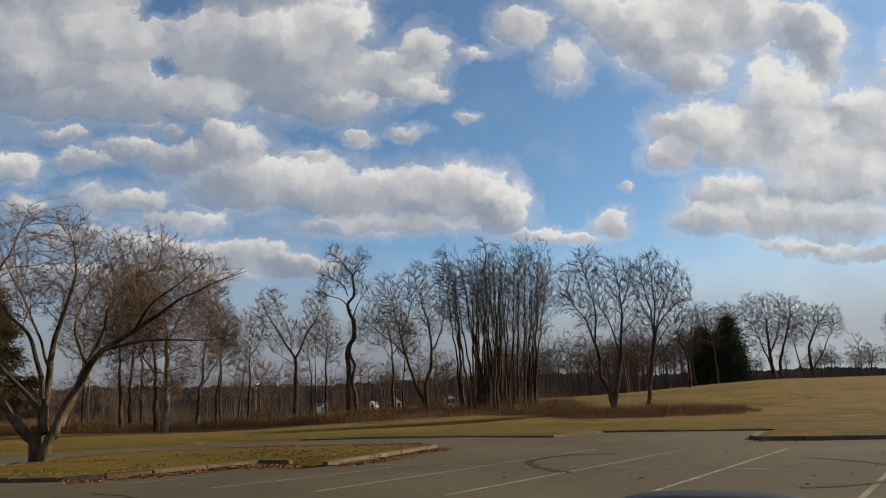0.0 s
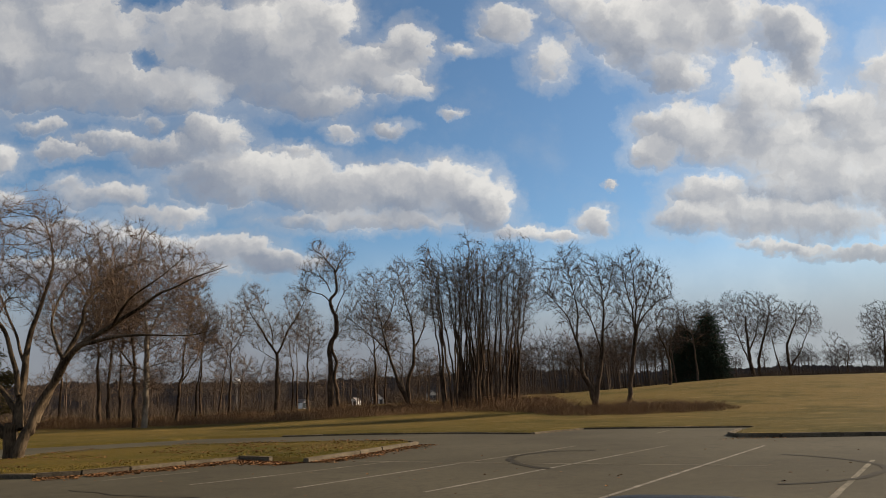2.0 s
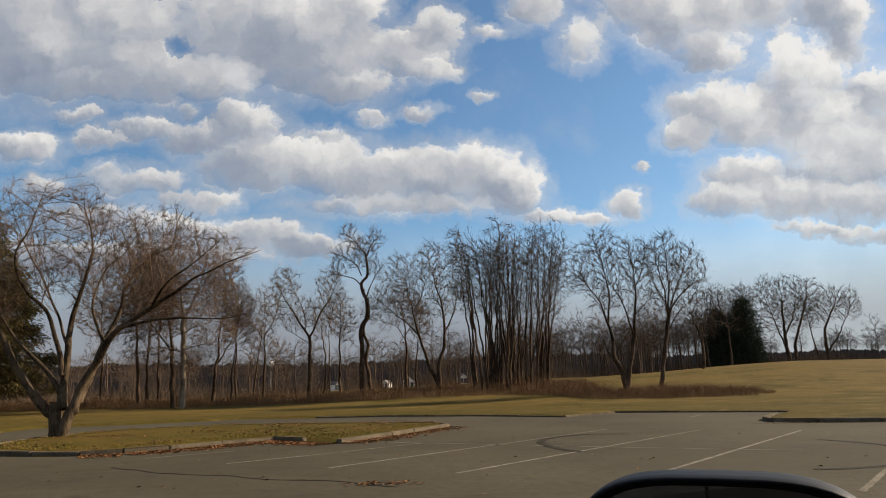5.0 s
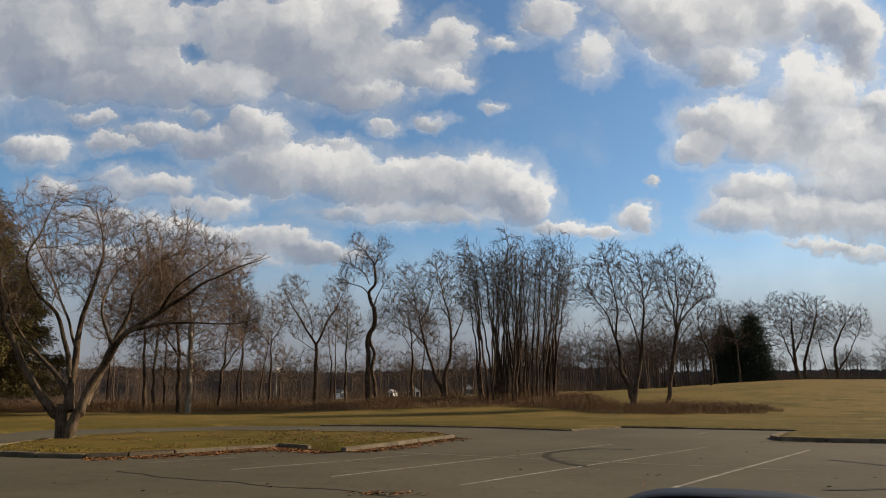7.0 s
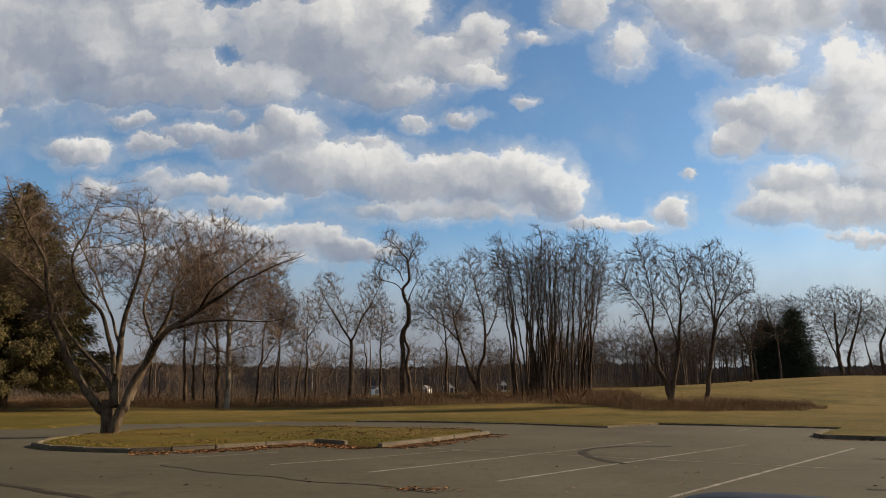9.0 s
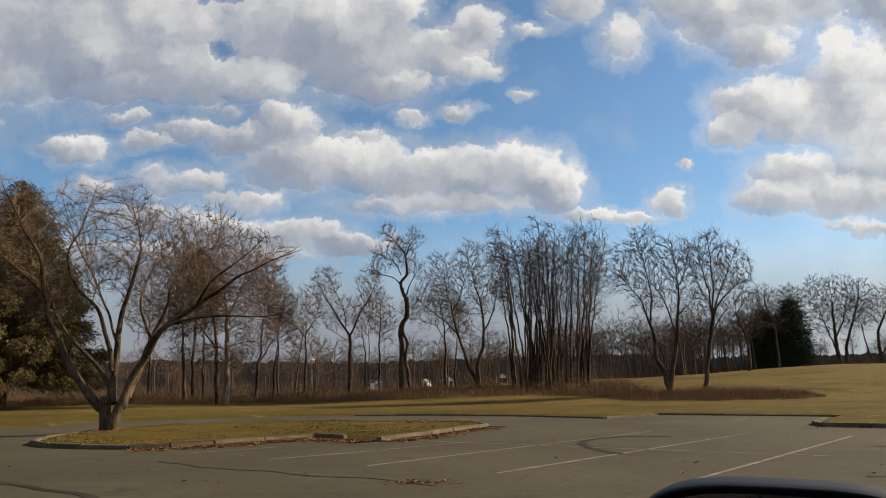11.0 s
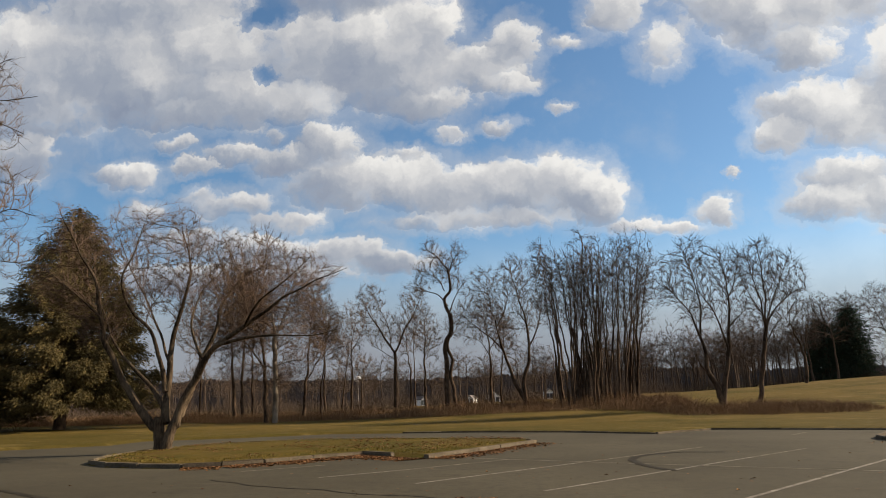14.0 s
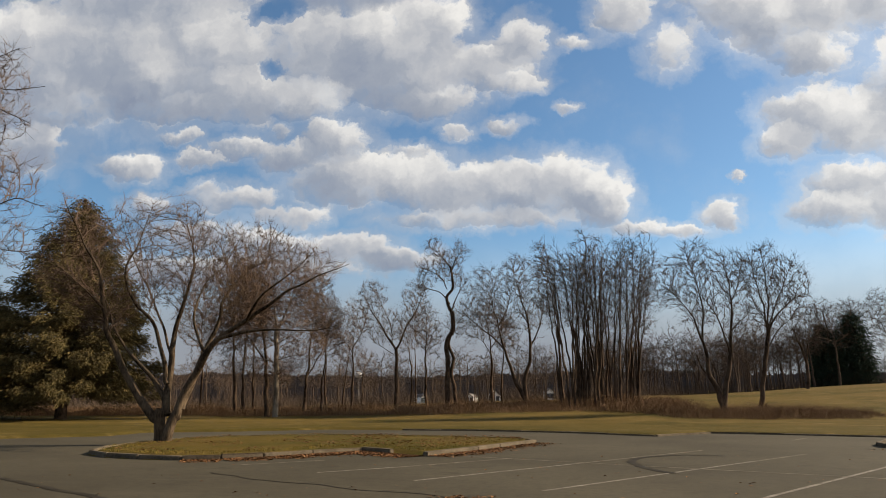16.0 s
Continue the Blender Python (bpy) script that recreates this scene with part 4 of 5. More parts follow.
colony("hill_tree", stand(65.00, 112), [
    (0.4, 0.1, [(0.21, 0, -0.24), (-0.01, 0, 3.05), (0.11, 0, 5.41), (2.28, 0, 9.68)]),
    (0.2, 0.05, [(0.33, 0, 2.09), (2.51, 0, 4.87), (4.62, 0, 8.65)]),
    (0.22, 0.05, [(-1.48, 0, -0.09), (-1.8, 0, 2.63), (-2.45, 0, 6.44), (-2.76, 0, 9.33)])],
    [(1.54, 9.7, 2.35, 3.05), (4.53, 9.62, 1.88, 2.82), (-1.67, 8.33, 1.64, 2.82)], 1200, BARK, TWIG_GREY, "spreading bare tree with several stems on the hill", group="hilltop trees")
colony("hill_tree", stand(100.27, 150), [
    (0.3, 0.08, [(-0.06, 0, -0.31), (0.42, 0, 3.46), (1.07, 0, 5.99)])],
    [(0.87, 5.99, 2.39, 2.2)], 350, BARK, TWIG_GREY, "small round bare tree beyond the hill", group="hilltop trees")
colony("hill_tree", stand(85.91, 118), [
    (0.45, 0.1, [(-0.05, 0, -0.25), (0.61, 0, 3.72), (1.07, 0, 8.27)]),
    (0.15, 0.04, [(0.57, 0, 3.22), (-0.47, 0, 5.77), (-1.41, 0, 7.83)])],
    [(1.0, 9.3, 3.71, 3.71), (-1.0, 5.79, 2.48, 1.73)], 1200, BARK, TWIG_GREY, "broad bare tree at the far end of the hill", group="hilltop trees")
colony("pale_barked_tree", stand(-18.71, 52), [
    (0.26, 0.17, [(0.01, 0, -0.12), (-0.01, 0, 1.74), (-0.13, 0, 4.11), (-0.25, 0, 7.01)]),
    (0.12, 0.03, [(-0.25, 0, 7.01), (-0.78, 0, 9.75), (-1.4, 0, 11.79)]),
    (0.12, 0.03, [(-0.23, 0, 6.52), (0.8, 0, 8.96), (1.21, 0, 11.21)]),
    (0.07, 0.02, [(-0.13, 0, 4.11), (-1.77, 0, 4.61), (-3.51, 0, 4.15)]),
    (0.07, 0.02, [(-0.14, 0, 4.35), (1.48, 0, 4.8), (3.24, 0, 4.3)]),
    (0.06, 0.02, [(-0.18, 0, 5.55), (-1.64, 0, 6.79), (-3.19, 0, 7.07)]),
    (0.06, 0.02, [(-0.18, 0, 5.55), (1.65, 0, 6.73), (3.63, 0, 7.42)])],
    [(-1.36, 11.03, 2.38, 2.14), (1.54, 9.44, 1.91, 2.14), (-2.42, 7.05, 2.14, 2.14), (1.69, 5.76, 2.14, 1.91), (-2.25, 4.13, 1.91, 1.19), (0.29, 3.62, 2.38, 0.95)], 4118, BARK_PALE, TWIG_RED, "tall bare tree with a pale sunlit trunk in brush")
colony("woodland_tree", stand(-19.78, 53), [
    (0.26, 0.06, [(0.01, 0, -0.12), (-0.16, 0, 2.98), (-0.69, 0, 6.66), (-1.92, 0, 9.72)]),
    (0.1, 0.03, [(-0.25, 0, 4.19), (-1.7, 0, 6.18), (-3.33, 0, 7.21)])],
    [(-1.88, 9.21, 1.94, 2.18), (-3.3, 6.71, 1.7, 1.94), (-0.2, 7.15, 1.46, 1.94)], 1845, BARK, TWIG_RED, "bare dark-trunked tree beside a pale one", group="edge of the wood")
colony("woodland_tree", stand(-24.02, 57), [
    (0.22, 0.05, [(0.01, 0, -0.18), (-0.25, 0, 3.04), (-0.65, 0, 7.02), (-1.34, 0, 10.87)])],
    [(-1.05, 10.86, 2.35, 2.87), (-1.96, 7.59, 1.83, 1.83)], 1845, BARK, TWIG_RED, "bare reddish-brown tree at the wood's edge", group="edge of the wood")
colony("woodland_tree", stand(-24.57, 60), [
    (0.2, 0.05, [(0.01, 0, -0.19), (-0.17, 0, 3.2), (-0.08, 0, 7.37), (-0.25, 0, 10.23)])],
    [(0.08, 9.65, 1.92, 3.3)], 1136, BARK, TWIG_RED, "bare reddish-brown tree at the wood's edge", group="edge of the wood")
colony("woodland_tree", stand(-24.36, 62), [
    (0.16, 0.04, [(0.01, 0, -0.14), (-0.25, 0, 3.22), (-0.35, 0, 7.53), (-0.02, 0, 9.87)])],
    [(-0.01, 9.58, 1.7, 2.56)], 709, BARK, TWIG_RED, "bare reddish-brown tree at the wood's edge", group="edge of the wood")
colony("woodland_tree", stand(-18.95, 60), [
    (0.2, 0.05, [(0.01, 0, -0.13), (0.16, 0, 3.08), (0.43, 0, 7.21), (0.62, 0, 10.03)]),
    (0.08, 0.02, [(0.15, 0, 3.35), (1.35, 0, 5.53), (2.13, 0, 8.02)])],
    [(0.63, 9.75, 1.92, 2.2), (1.85, 7.75, 1.37, 1.65)], 1348, BARK, TWIG_RED, "bare reddish-brown tree at the wood's edge", group="edge of the wood")
colony("woodland_tree", stand(-18.12, 64), [
    (0.16, 0.04, [(0.01, 0, -0.23), (-0.15, 0, 4.59), (-0.17, 0, 8.13)])],
    [(-0.12, 8.43, 1.47, 2.35)], 400, BARK, TWIG_GREY, "slender bare tree at the wood's edge", group="edge of the wood")
colony("woodland_tree", stand(-30.44, 64), [
    (0.17, 0.05, [(0.01, 0, -0.14), (-0.1, 0, 3.35), (-0.61, 0, 7.84), (-0.48, 0, 10.29)])],
    [(-0.73, 9.37, 2.35, 3.22)], 993, BARK, TWIG_RED, "bare reddish-brown tree at the wood's edge", group="edge of the wood")
colony("great_tree", stand(-33.22, 29), [
    (0.5, 0.3, [(0.06, 0, -0.26), (-1.43, 0, 7.04), (-2.96, 0, 14.6), (-4.13, 0, 23.03)]),
    (0.16, 0.03, [(-1.85, 0, 9.37), (1.84, 0, 10.21), (5.59, 0, 10.03), (8.81, 0, 10.82), (10.78, 0, 10.54)]),
    (0.12, 0.02, [(-2.6, 0, 13.02), (1.39, 0, 15.89), (5.04, 0, 17.21), (7.97, 0, 16.73), (9.99, 0, 16.83)]),
    (0.12, 0.02, [(-2.96, 0, 14.6), (0.22, 0, 18.56), (3.62, 0, 19.93), (6.74, 0, 18.68), (8.28, 0, 19.04)]),
    (0.06, 0.015, [(5.59, 0, 10.03), (8.23, 0, 8.62), (10.05, 0, 8.26)]),
    (0.06, 0.015, [(5.04, 0, 17.21), (7.48, 0, 15.76), (9.47, 0, 14.85)])],
    [(8.37, 11.77, 1.69, 1.45), (9.42, 8.56, 1.45, 1.21), (7.2, 17.68, 1.45, 1.45), (8.16, 15.41, 1.21, 0.97), (4.92, 14.09, 2.42, 3.62), (6.28, 9.56, 1.93, 1.45)], 1300, BARK, TWIG_GREY, "large bare tree with high spreading boughs")

# the dense grove: stems that part near the ground and fan out
grove = []
rng = random.Random(5)
for i in range(8):
    limbs, blobs = [], []
    for k in range(2 + i % 2):
        out_x, out_y = (i - 3.5) * 0.45 + rng.uniform(-1.6, 1.6), rng.uniform(-1.2, 1.2)
        h = rng.uniform(11.6, 14.0)
        foot_x = rng.uniform(-0.25, 0.25)
        limbs.append((rng.uniform(0.10, 0.15), 0.025, [(foot_x, 0, -0.4), (foot_x + out_x * 0.12, out_y * 0.2, h * 0.2), (foot_x + out_x * 0.42, out_y * 0.5, h * 0.48), (foot_x + out_x * 0.75, out_y * 0.9, h * 0.76), (foot_x + out_x * 1.1, out_y, h * 0.95)]))
        blobs += [(foot_x + out_x, h * 0.86, 1.0, h * 0.16), (foot_x + out_x * 0.75, h * 0.62, 0.9, h * 0.14)]
    grove.append(colony("grove_tree", stand(0, 58), limbs, blobs, 210, BARK, TWIG_GREY, "slim bare tree with upswept stems in a dense grove", "dense grove", spray=2))
for i in range(17):
    share = (i + rng.uniform(0.2, 0.8)) / 17
    x, y = 3.0 + 7.4 * share, rng.uniform(56.5, 63)
    s = rng.uniform(0.90, 1.08)
    x0, y0, z0 = stand(x, y)
    k = min(7, max(0, round(share * 7 + rng.uniform(-1.5, 1.5))))
    if grove[k].location.x == 0:
        grove[k].location = (x0, y0, z0)
    else:
        t = copy_thing(grove[k], pose(x0, y0, z0, 0, 0, rng.uniform(-25, 25)))
        t.scale = (s, s, s)
for g0 in grove:
    if g0.location.x == 0:
        g0.location = stand(rng.uniform(4, 10), 60)


def needle_tree(name, at, height, width, seed, mat, label, low=0.12, tufts=5200, shape=0.85, leaf=0.34, category="tree", spread_out=0.2):
    """An evergreen: a trunk, drooping boughs and thousands of small sprays of needles."""
    root = tagged(new(name), label, category)
    root.location = at
    rng = random.Random(seed)
    wood = Wood(seed)
    wood.tube([Vector((0, 0, -0.3)), Vector((0, 0, 0.3)), Vector((0, 0, height * 0.5)), Vector((0, 0, height * 0.97))], [height * 0.03, height * 0.024, height * 0.014, 0.02], "trunk", 9)
    boughs, weights = [], []
    for i in range(420):
        t = low + (0.985 - low) * (i + rng.random()) / 420
        reach = width * (1 - ((t - low) / (1 - low)) ** 1.2) ** shape * rng.uniform(0.80, 1.10) + 0.15
        a = rng.uniform(0, 6.283)
        d = Vector((math.cos(a), math.sin(a), 0))
        base = Vector((0, 0, height * t))
        pts = [base + d * (reach * s) + Vector((0, 0, -0.22 * reach * s + 0.16 * reach * s * s * s)) for s in (0, 0.3, 0.6, 0.85, 1)]
        wood.tube(pts, [0.05, 0.04, 0.03, 0.02, 0.01], "trunk", 3)
        boughs.append([tuple(p) for p in pts])
        weights.append(reach ** 1.5)
    dice = np.random.RandomState(seed)
    B = np.array(boughs)
    pick = dice.choice(len(B), tufts, p=np.array(weights) / sum(weights))
    along = (1 - dice.rand(tufts) ** 1.3) * 4
    k = np.minimum(along.astype(int), 3)
    u = (along - k)[:, None]
    p = B[pick, k] * (1 - u) + B[pick, k + 1] * u + dice.normal(0, 1, (tufts, 3)) * (spread_out, spread_out, spread_out * 0.8) - (0, 0, 0.15)
    outward = B[pick, 4] - B[pick, 0]
    outward /= np.linalg.norm(outward, axis=1)[:, None]
    d = outward * 0.7 + dice.normal(0, 1, (tufts, 3)) * (0.45, 0.45, 0.3) - (0, 0, 0.4)
    d /= np.linalg.norm(d, axis=1)[:, None]
    side = np.cross(d, dice.normal(0, 1, (tufts, 3)))
    side /= np.linalg.norm(side, axis=1)[:, None]
    over = np.cross(side, d)
    ln = (leaf * dice.uniform(0.6, 1.5, tufts))[:, None]
    verts = np.stack([p, p + d * ln * 0.5 - side * leaf * 0.11, p + d * ln, p + d * ln * 0.5 + side * leaf * 0.11, p + d * ln * 0.45 + over * leaf * 0.12], 1).reshape(-1, 3).tolist()
    n = (np.arange(tufts) * 5)[:, None]
    faces = np.concatenate([n + f for f in ((0, 1, 4), (1, 2, 4), (2, 3, 4), (3, 0, 4))]).tolist()
    wood.objects(root, BARK, BARK)
    mesh_part("crown", verts, faces, mat, root)
    return root


needle_tree("spruce_tree", stand(-33.6, 48), 17.2, 6.4, 91, NEEDLES, "tall dark spruce with brownish drooping boughs", tufts=105000, leaf=0.32, shape=0.80, low=0.13, spread_out=0.27)
needle_tree("spruce_tree", stand(-42.0, 46), 13.0, 6.5, 92, NEEDLES, "dark spruce beside a taller one", tufts=45000, leaf=0.38, shape=0.75, spread_out=0.28)
needle_tree("ivy_clad_tree", stand(44.4, 105), 9.2, 2.2, 94, IVY, "dark evergreen ivy-covered tree on the hill", 0.03, 9000, 0.35, 0.5, spread_out=0.35)
needle_tree("ivy_clad_tree", stand(48.3, 105), 10.8, 2.5, 95, IVY, "tall dark evergreen ivy-covered tree on the hill", 0.03, 11000, 0.38, 0.5, spread_out=0.4)
# ---------- woods in the distance ----------
models = []
rng = random.Random(31)
for k in range(6):
    lean = rng.uniform(-0.8, 0.8)
    (tv, tf), (cv, cf) = grow([(0.24, 0.06, [(0, 0, -0.4), (lean * 0.2, 0, 3), (lean * 0.5, 0.2, 6), (lean, 0, 9)])], [(lean, 8.4, 2.4, 3.2), (lean - 1.2, 6.8, 1.8, 2.0), (lean + 1.2, 7.2, 1.8, 2.2)], 120, 310 + k, 0.6, 0.016, spray=2, twig=1.1)
    models.append((np.concatenate([tv, cv]), tf + [[i + len(tv) for i in f] for f in cf]))


def far_wood(name, spots, mat, label):
    rng = np.random.RandomState(len(spots))
    vs, fs, base = [], [], 0
    for i, (x, y, s) in enumerate(spots):
        v, fc = models[i % 6]
        a = rng.uniform(0, 6.28)
        c, sn = math.cos(a), math.sin(a)
        q = np.stack([(v[:, 0] * c - v[:, 1] * sn) * s + x, (v[:, 0] * sn + v[:, 1] * c) * s + y, v[:, 2] * s + land(x, y) - 0.2], 1)
        vs.append(q)
        fs += [[i + base for i in f] for f in fc]
        base += len(v)
    me = bpy.data.meshes.new(name)
    me.from_pydata(np.concatenate(vs).tolist(), [], fs)
    me.materials.append(mat)
    tagged(new(name, me), label, "woods", kind="stuff")


rng = random.Random(8)
spots = []
for i in range(170):
    y = rng.uniform(85, 170)
    spots.append((y * rng.uniform(-0.75, 0.34), y, rng.uniform(0.5, 0.85)))
far_wood("middle_woods", spots, TWIG_GREY, "thin grey-brown bare woods behind the first trees")
spots = []
for i in range(260):
    y = rng.uniform(180, 330)
    spots.append((y * rng.uniform(-0.9, 0.85), y, rng.uniform(0.8, 1.15)))
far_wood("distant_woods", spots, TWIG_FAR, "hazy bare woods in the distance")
spots = []
for i in range(110):
    y = rng.uniform(72, 100)
    spots.append((y * rng.uniform(0.12, 0.62), y + 28, rng.uniform(0.65, 1.0)))
far_wood("hill_woods", spots, TWIG_GREY, "dark bare woods behind the brow of the hill")

# wooded ridge at the skyline, its outline ragged with tree tops
verts, faces = [], []
rng = random.Random(77)
for i in range(1801):
    x = -1100 + 2200 * i / 1800
    z = 35 + 8 * noise.noise((x * 0.004, 5, 0)) + 3.0 * noise.noise((x * 0.02, 2, 0)) + 2.0 * noise.noise((x * 0.09, 7, 0)) + rng.uniform(-1.6, 1.6)
    verts += [(x, 812, -5), (x, 820, z)]
faces = [(2 * i, 2 * i + 2, 2 * i + 3, 2 * i + 1) for i in range(1800)]
tagged(mesh_part("wooded_ridge", verts, faces, RIDGE), "low hazy wooded ridge on the skyline", "hills", kind="structure")


# ---------- brush, grass and leaves ----------
def stalks(name, spots, height, mat, label, lean=0.35, width=0.02, category="brush", seed=1):
    """Upright dry stalks, each a thin bent blade."""
    rng = random.Random(seed)
    verts, faces = [], []
    for x, y, z, s in spots:
        h = height * s * rng.uniform(0.5, 1.2)
        a = rng.uniform(0, 6.283)
        dx, dy = math.cos(a) * width * 0.5, math.sin(a) * width * 0.5
        lx, ly = rng.gauss(0, lean) * h, rng.gauss(0, lean) * h
        n = len(verts)
        verts += [(x - dx, y - dy, z), (x + dx, y + dy, z), (x + lx * 0.4 + dx, y + ly * 0.4 + dy, z + h * 0.6), (x + lx * 0.4 - dx, y + ly * 0.4 - dy, z + h * 0.6), (x + lx, y + ly, z + h)]
        faces += [(n, n + 1, n + 2, n + 3), (n + 3, n + 2, n + 4)]
    return tagged(mesh_part(name, verts, faces, mat), label, category, kind="stuff")


rng = random.Random(12)
spots = []
while len(spots) < 62000:
    x, y = rng.uniform(-46, 13), rng.uniform(49, 64)
    front = 52.5 + 2.2 * noise.noise((x * 0.12, 0, 0)) + (1.5 if x < -14 else 0) - 4.0 * smoothstep(2, 10, x)
    if y > front:
        s = 0.5 + 0.75 * noise.noise((x * 0.3, y * 0.3, 1)) + 0.25 * smoothstep(front, front + 4, y)
        if s > 0.15:
            spots.append((x, y, land(x, y) - 0.05, s))
stalks("dry_brush", spots, 0.95, BRUSH, "reddish-brown dry brush along the wood's edge", 0.75, 0.012)
spots = []
while len(spots) < 16000:
    x, y = rng.uniform(8.5, 23.5), rng.uniform(43.5, 53)
    s = 1 - ((x - 16) / 8) ** 2 - ((y - 48.5) / 4.5) ** 2 + 0.35 * noise.noise((x * 0.5, y * 0.5, 4))
    if s > 0:
        spots.append((x, y, land(x, y) - 0.05, (0.35 + 0.8 * s) * (0.75 + 0.8 * noise.noise((x * 1.1, y * 1.1, 8)))))
stalks("dry_brush", spots, 0.85, BRUSH, "patch of russet dry brush below two bare trees", 0.8, 0.011, seed=2)
spots = []
while len(spots) < 45000:
    y, u = rng.uniform(68, 100), rng.uniform(-0.8, 0.75)
    y += 34 * smoothstep(0.14, 0.30, u)
    x = y * u
    s = 0.65 + 0.7 * noise.noise((x * 0.12, y * 0.12, 6))
    if s > 0.2 and min(abs(x / y - g0) for g0 in (0.042, -0.142, -0.036, -0.068)) > 0.010:
        spots.append((x, y, land(x, y) - 0.05, s))
stalks("thicket", spots, 2.7, THICKET, "grey-brown leafless thicket under the trees", 0.6, 0.014, seed=9)
spots = []
while len(spots) < 16000:
    x, y = rng.uniform(-12.4, 0.6), rng.uniform(16, 27.5)
    if edge_gap(ISLAND, x, y) < -0.12:
        spots.append((x, y, 0.12, 0.6 + 0.5 * noise.noise((x * 0.8, y * 0.8, 0))))
stalks("island_turf", spots, 0.06, BLADES, "short tufts of winter grass on the traffic island", 0.5, 0.012, "grass", 3)

def litter(name, spots, size, label, seed):
    """Fallen leaves: small folded pieces lying flat."""
    rng = random.Random(seed)
    verts, faces = [], []
    for x, y, z in spots:
        a, s = rng.uniform(0, 6.283), size * rng.uniform(0.5, 1.3)
        c, sn = math.cos(a) * s, math.sin(a) * s
        n = len(verts)
        up = rng.uniform(0.1, 0.6) * s
        verts += [(x - c, y - sn, z + 0.004), (x + sn * 0.5, y - c * 0.5, z + up), (x + c, y + sn, z + 0.006), (x - sn * 0.5, y + c * 0.5, z + up * 0.7)]
        faces += [(n, n + 1, n + 2), (n, n + 2, n + 3)]
    tagged(mesh_part(name, verts, faces, LITTER), label, "leaves", kind="stuff")


spots = []
front_edge = ISLAND[3:11]
for i in range(8000):
    k = rng.choices(range(7), (0.4, 0.8, 1.6, 2.0, 1.6, 1.0, 1.0))[0]
    (ax, ay), (bx, by) = front_edge[k], front_edge[k + 1]
    t = rng.random()
    off = abs(rng.gauss(0, 0.36)) + 0.06
    ln = math.hypot(bx - ax, by - ay)
    spots.append((ax + (bx - ax) * t + (by - ay) / ln * off, ay + (by - ay) * t - (bx - ax) / ln * off, 0.005))
litter("leaf_drift", spots, 0.055, "drift of brown fallen leaves along the island kerb", 31)
spots = []
while len(spots) < 1500:
    x, y = rng.uniform(-12.2, 0.4), rng.uniform(16.4, 27)
    if edge_gap(ISLAND, x, y) < -0.3 and noise.noise((x * 0.5, y * 0.5, 2)) + 0.25 * (x + 6) / 6 > 0:
        spots.append((x, y, 0.17))
litter("leaf_scatter", spots, 0.05, "brown leaves scattered on the island turf", 32)
litter("leaf_scatter", [(rng.uniform(-9, 12), rng.uniform(7, 20), 0.004) for i in range(260)], 0.035, "single dry leaves lying on the asphalt", 33)
litter("leaf_scatter", [(-0.75 + rng.gauss(0, 0.28), 10.1 + rng.gauss(0, 0.12), 0.006) for i in range(60)], 0.05, "small heap of leaves on a crack in the asphalt", 34)
litter("leaf_scatter", [(11.6 + rng.gauss(0, 0.9), 21.2 + rng.gauss(0, 0.25), 0.006) for i in range(160)], 0.05, "dark leaves and grit along the corner kerb", 35)


# ---------- far houses ----------
def house(at, size, turn, label):
    root = tagged(new("house"), label, "house", "houses in the valley")
    root.matrix_world = pose(*at, 0, 0, turn)
    wdt, dep, hgt = size
    bm = bmesh.new()
    box(bm, (wdt, dep, hgt + 2), (0, 0, hgt / 2 - 1), 0.02)
    gable = [bm.verts.new(p) for p in ((-wdt / 2, -dep / 2, hgt), (wdt / 2, -dep / 2, hgt), (0, -dep / 2, hgt + wdt * 0.42))]
    bm.faces.new(gable)
    part("wall", bm, WHITE_WALL, root)
    bm = bmesh.new()
    for s in (-1, 1):
        box(bm, (wdt * 0.64, dep + 0.8, 0.2), (s * wdt * 0.27, 0, hgt + wdt * 0.21), 0.02, Matrix.Rotation(s * radians(40), 4, "Y"))
    part("roof", bm, ROOFING, root)
    for s in (-1, 1):
        bm = bmesh.new()
        box(bm, (0.9, 0.1, 1.3), (s * wdt * 0.25, -dep / 2 - 0.03, hgt * 0.5), 0.02)
        part("window", bm, DARK_PANE, root)


house((7.9, 190, land(7.9, 190)), (2.0, 4, 2.2), 8, "small white gabled house glimpsed between the trees")
house((-25.6, 180, land(-25.6, 180)), (2.0, 3, 1.5), 40, "white house with a grey roof beyond the woods")
house((-7.3, 200, land(-7.3, 200)), (4, 3, 1.4), 5, "long low white house beyond the woods")
house((-14.0, 205, land(-14, 205)), (2.4, 3, 1.2), -20, "low white house beyond the woods")
tank = tagged(new("water_tower"), "small pale water tower over the distant woods", "water tower")
tank.location = (-70.7, 300, land(-70.7, 300))
bm = bmesh.new()
bmesh.ops.create_uvsphere(bm, u_segments=16, v_segments=10, radius=1.6, matrix=Matrix.Translation((0, 0, 12)) @ Matrix.Diagonal((1, 1, 0.8, 1)))
part("tank", bm, WHITE_WALL, tank, smooth=True)
bm = bmesh.new()
bmesh.ops.create_cone(bm, cap_ends=True, segments=12, radius1=0.7, radius2=0.4, depth=11.4, matrix=Matrix.Translation((0, 0, 5.4)))
part("stem", bm, ROOFING, tank)

# ---------- the car that the view is from ----------
# its own axes: x forward, y to its left; its left side faces the lawn
CAR = pose(0.0, 0.0, 0, 0, 0, 21)
car = tagged(new("car"), "dark grey car with black door mirror and lowered window", "car")
car.matrix_world = CAR


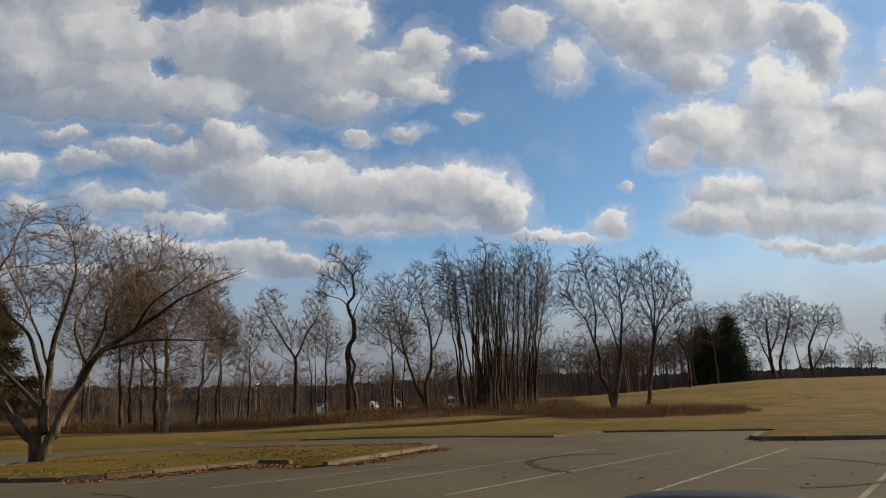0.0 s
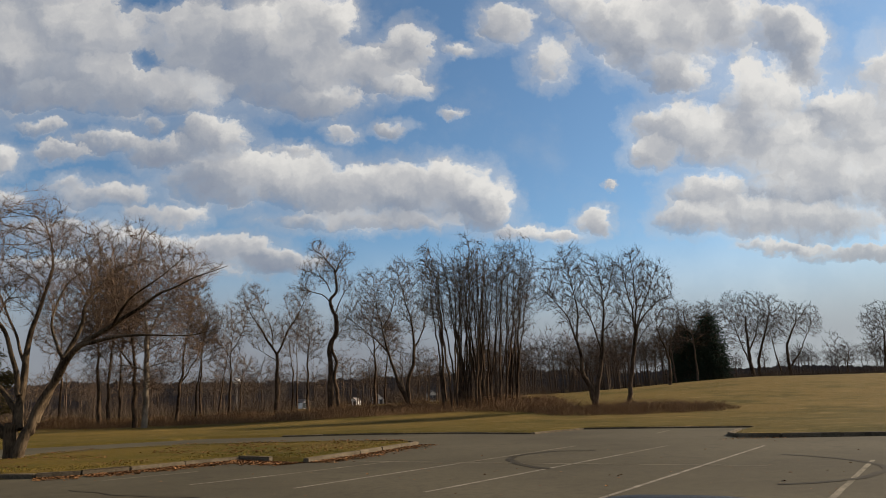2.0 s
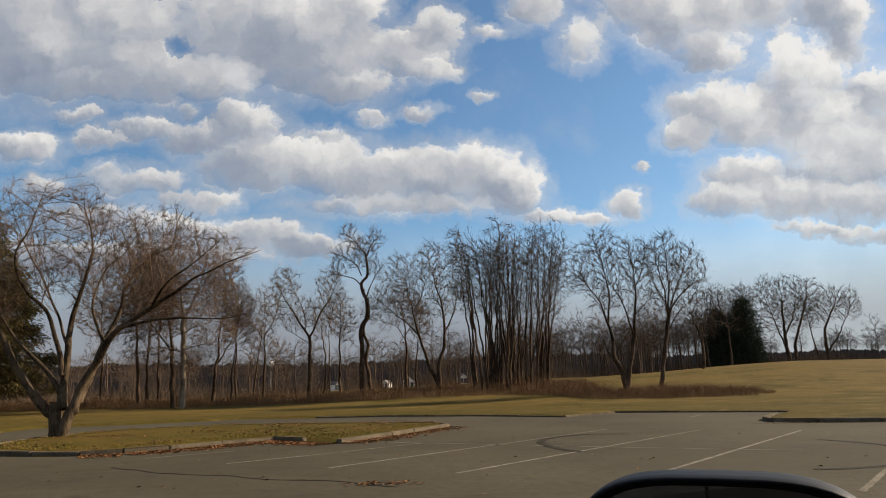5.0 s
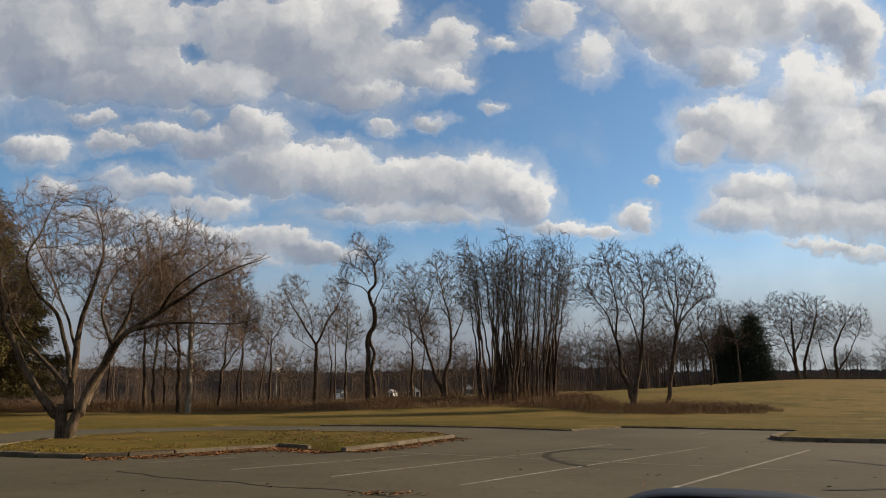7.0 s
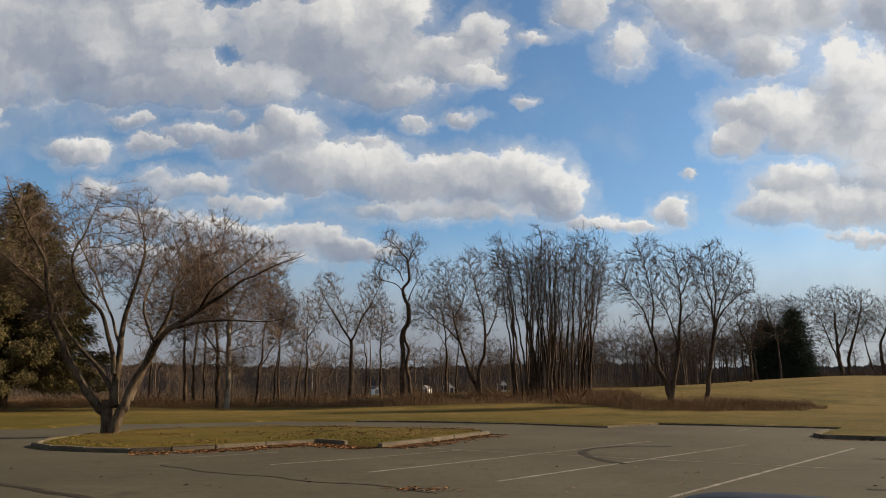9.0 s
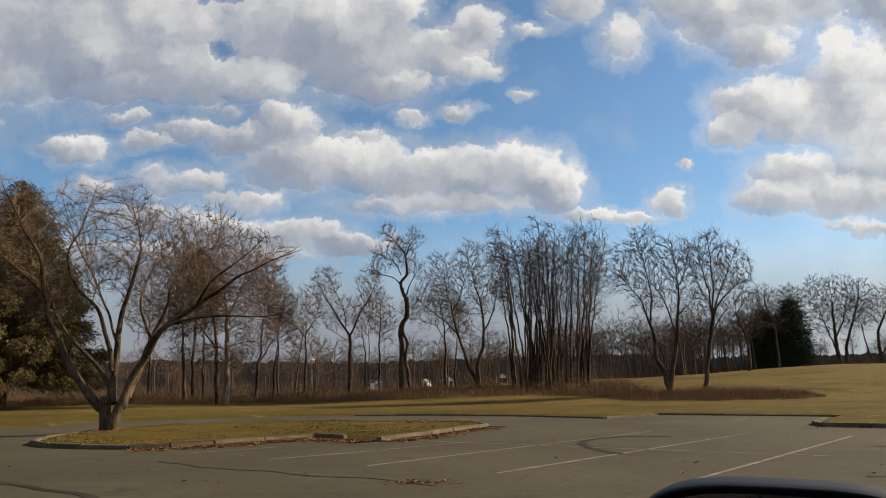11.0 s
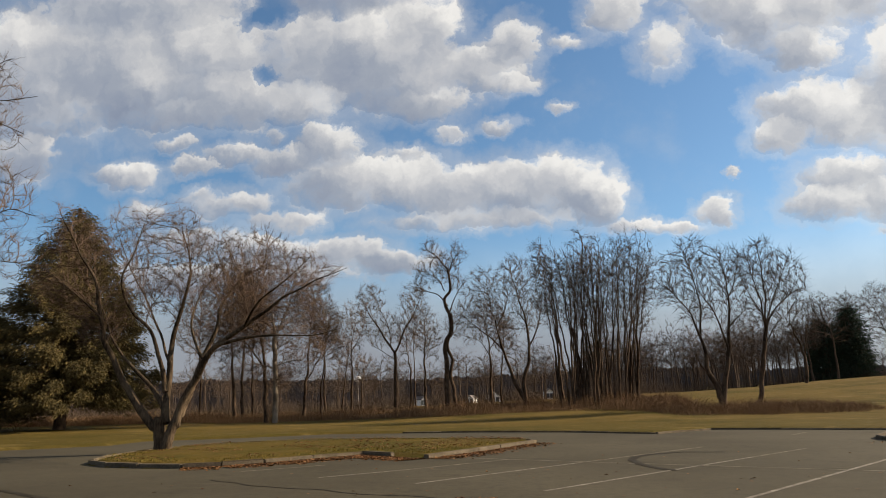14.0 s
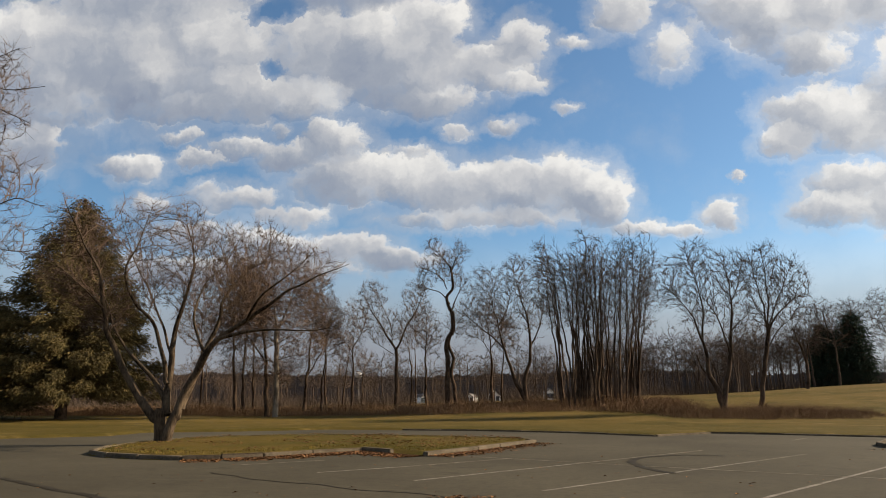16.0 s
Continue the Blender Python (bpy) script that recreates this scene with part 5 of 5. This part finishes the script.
def side_profile(bm, outline, y0, y1, bevel):
    a = [bm.verts.new((x, y0, z)) for x, z in outline]
    b = [bm.verts.new((x, y1, z)) for x, z in outline]
    n = len(outline)
    bm.faces.new(a)
    bm.faces.new(b[::-1])
    for i in range(n):
        bm.faces.new((a[i], b[i], b[(i + 1) % n], a[(i + 1) % n]))
    bmesh.ops.recalc_face_normals(bm, faces=list(bm.faces))
    bmesh.ops.bevel(bm, geom=list(bm.edges), offset=bevel, segments=2, affect="EDGES")


bm = bmesh.new()
side_profile(bm, [(-2.3, 0.35), (2.1, 0.35), (2.15, 0.75), (1.9, 0.92), (0.95, 1.02), (-2.2, 1.02), (-2.35, 0.8)], -1.45, 0.19, 0.05)
part("body", bm, CAR_PAINT, car, smooth=False)
bm = bmesh.new()
box(bm, (2.7, 1.50, 0.05), (-0.75, -0.66, 1.035), 0.01)
part("cabin_trim", bm, BLACK_PLASTIC, car, "black inner trim")
bm = bmesh.new()
box(bm, (2.0, 1.38, 0.02), (-0.95, -0.64, 1.60), 0.005)
part("headliner", bm, BLACK_PLASTIC, car, "dark headliner")
bm = bmesh.new()
box(bm, (0.16, 1.3, 0.62), (-0.55, -0.68, 1.20), 0.04)
part("seat_back", bm, BLACK_PLASTIC, car, "black seat backs")
bm = bmesh.new()
side_profile(bm, [(0.15, 1.62), (-0.2, 1.72), (-1.9, 1.70), (-2.1, 1.60)], -1.35, 0.08, 0.03)
part("roof", bm, CAR_PAINT, car)
for x0, x1, y in ((1.0, 0.12, 0.12), (1.0, 0.12, -1.38), (-0.75, -0.75, 0.12), (-0.75, -0.75, -1.38), (-2.1, -2.0, 0.10), (-2.1, -2.0, -1.36)):
    wd = Wood(1)
    wd.tube([Vector((x0, y, 0.98)), Vector((x1, y - 0.05 * (1 if y > 0 else -1), 1.64))], [0.045, 0.045], "trunk", 6)
    mesh_part("pillar", *wd.mesh["trunk"], BLACK_PLASTIC, car)
for x in (-1.5, 1.35):
    for y in (-1.40, 0.12):
        bm = bmesh.new()
        bmesh.ops.create_cone(bm, cap_ends=True, segments=28, radius1=0.33, radius2=0.33, depth=0.22, matrix=Matrix.Translation((x, y, 0.33)) @ Matrix.Rotation(radians(90), 4, "X"))
        wheel = part("wheel", bm, TYRE, car)
        bm = bmesh.new()
        bmesh.ops.create_cone(bm, cap_ends=True, segments=20, radius1=0.21, radius2=0.19, depth=0.24, matrix=Matrix.Translation((x, y, 0.33)) @ Matrix.Rotation(radians(90), 4, "X"))
        part("rim", bm, STEEL, wheel)
bm = bmesh.new()
box(bm, (0.82, 0.005, 0.30), (-0.31, 0.165, 1.127), 0.002)
pane = part("side_window", bm, PANE, car, "half-lowered side window")
pane.visible_shadow = False


# door mirror: an oval housing open to the rear, with the glass set in
def oval(wide, high, n=48, power=3.4):
    pts = []
    for i in range(n):
        t = 2 * math.pi * i / n
        c, s = math.cos(t), math.sin(t)
        pts.append((math.copysign(abs(c) ** (2 / power), c) * wide, math.copysign(abs(s) ** (2 / power), s) * high))
    return pts


def loft(rings):
    bm = bmesh.new()
    rows = [[bm.verts.new(p) for p in ring] for ring in rings]
    n = len(rows[0])
    for a, b in zip(rows, rows[1:]):
        for i in range(n):
            bm.faces.new((a[i], a[(i + 1) % n], b[(i + 1) % n], b[i]))
    return bm, rows


MIRROR = Matrix.Translation((0.226, 0.548, 1.155)) @ pose(0, 0, 0, 0, 0, -24)
mirror = new("door_mirror")
mirror.parent = car
mirror.matrix_world = MIRROR
# local: x across, y away from the driver, z up
ring = [(0.0, 0.98), (-0.006, 1.0), (-0.004, 1.02), (0.015, 1.03), (0.03, 1.03)]
bm, rows = loft([[(x * s, y, z * s) for x, z in oval(0.111, 0.080)] for y, s in [(0.012, 0.93), (0.0, 0.94)] + ring])
part("bezel", bm, BLACK_PLASTIC, mirror, "glossy black rim", True)
bm, rows = loft([[(x * s, y, z * s) for x, z in oval(0.111, 0.080)] for y, s in ((0.03, 1.03), (0.05, 1.02), (0.075, 0.92), (0.095, 0.7), (0.105, 0.35))])
bm.faces.new(rows[-1])
part("cap", bm, BLACK_PLASTIC, mirror, "black cap", True)
bm = bmesh.new()
box(bm, (0.03, 0.05, 0.07), (0.119, 0.045, -0.005), 0.012)
part("marker_lens", bm, RED_PAINT, mirror, "red lens at the outer end", True)
bm = bmesh.new()
bm.faces.new([bm.verts.new((x * 0.935, 0.010, z * 0.935)) for x, z in oval(0.111, 0.080)])
bmesh.ops.recalc_face_normals(bm, faces=list(bm.faces))
part("glass", bm, MIRROR_GLASS, mirror)
bm = bmesh.new()
box(bm, (0.10, 0.06, 0.05), (0.15, 0.05, -0.05), 0.012)
part("arm", bm, BLACK_PLASTIC, mirror)
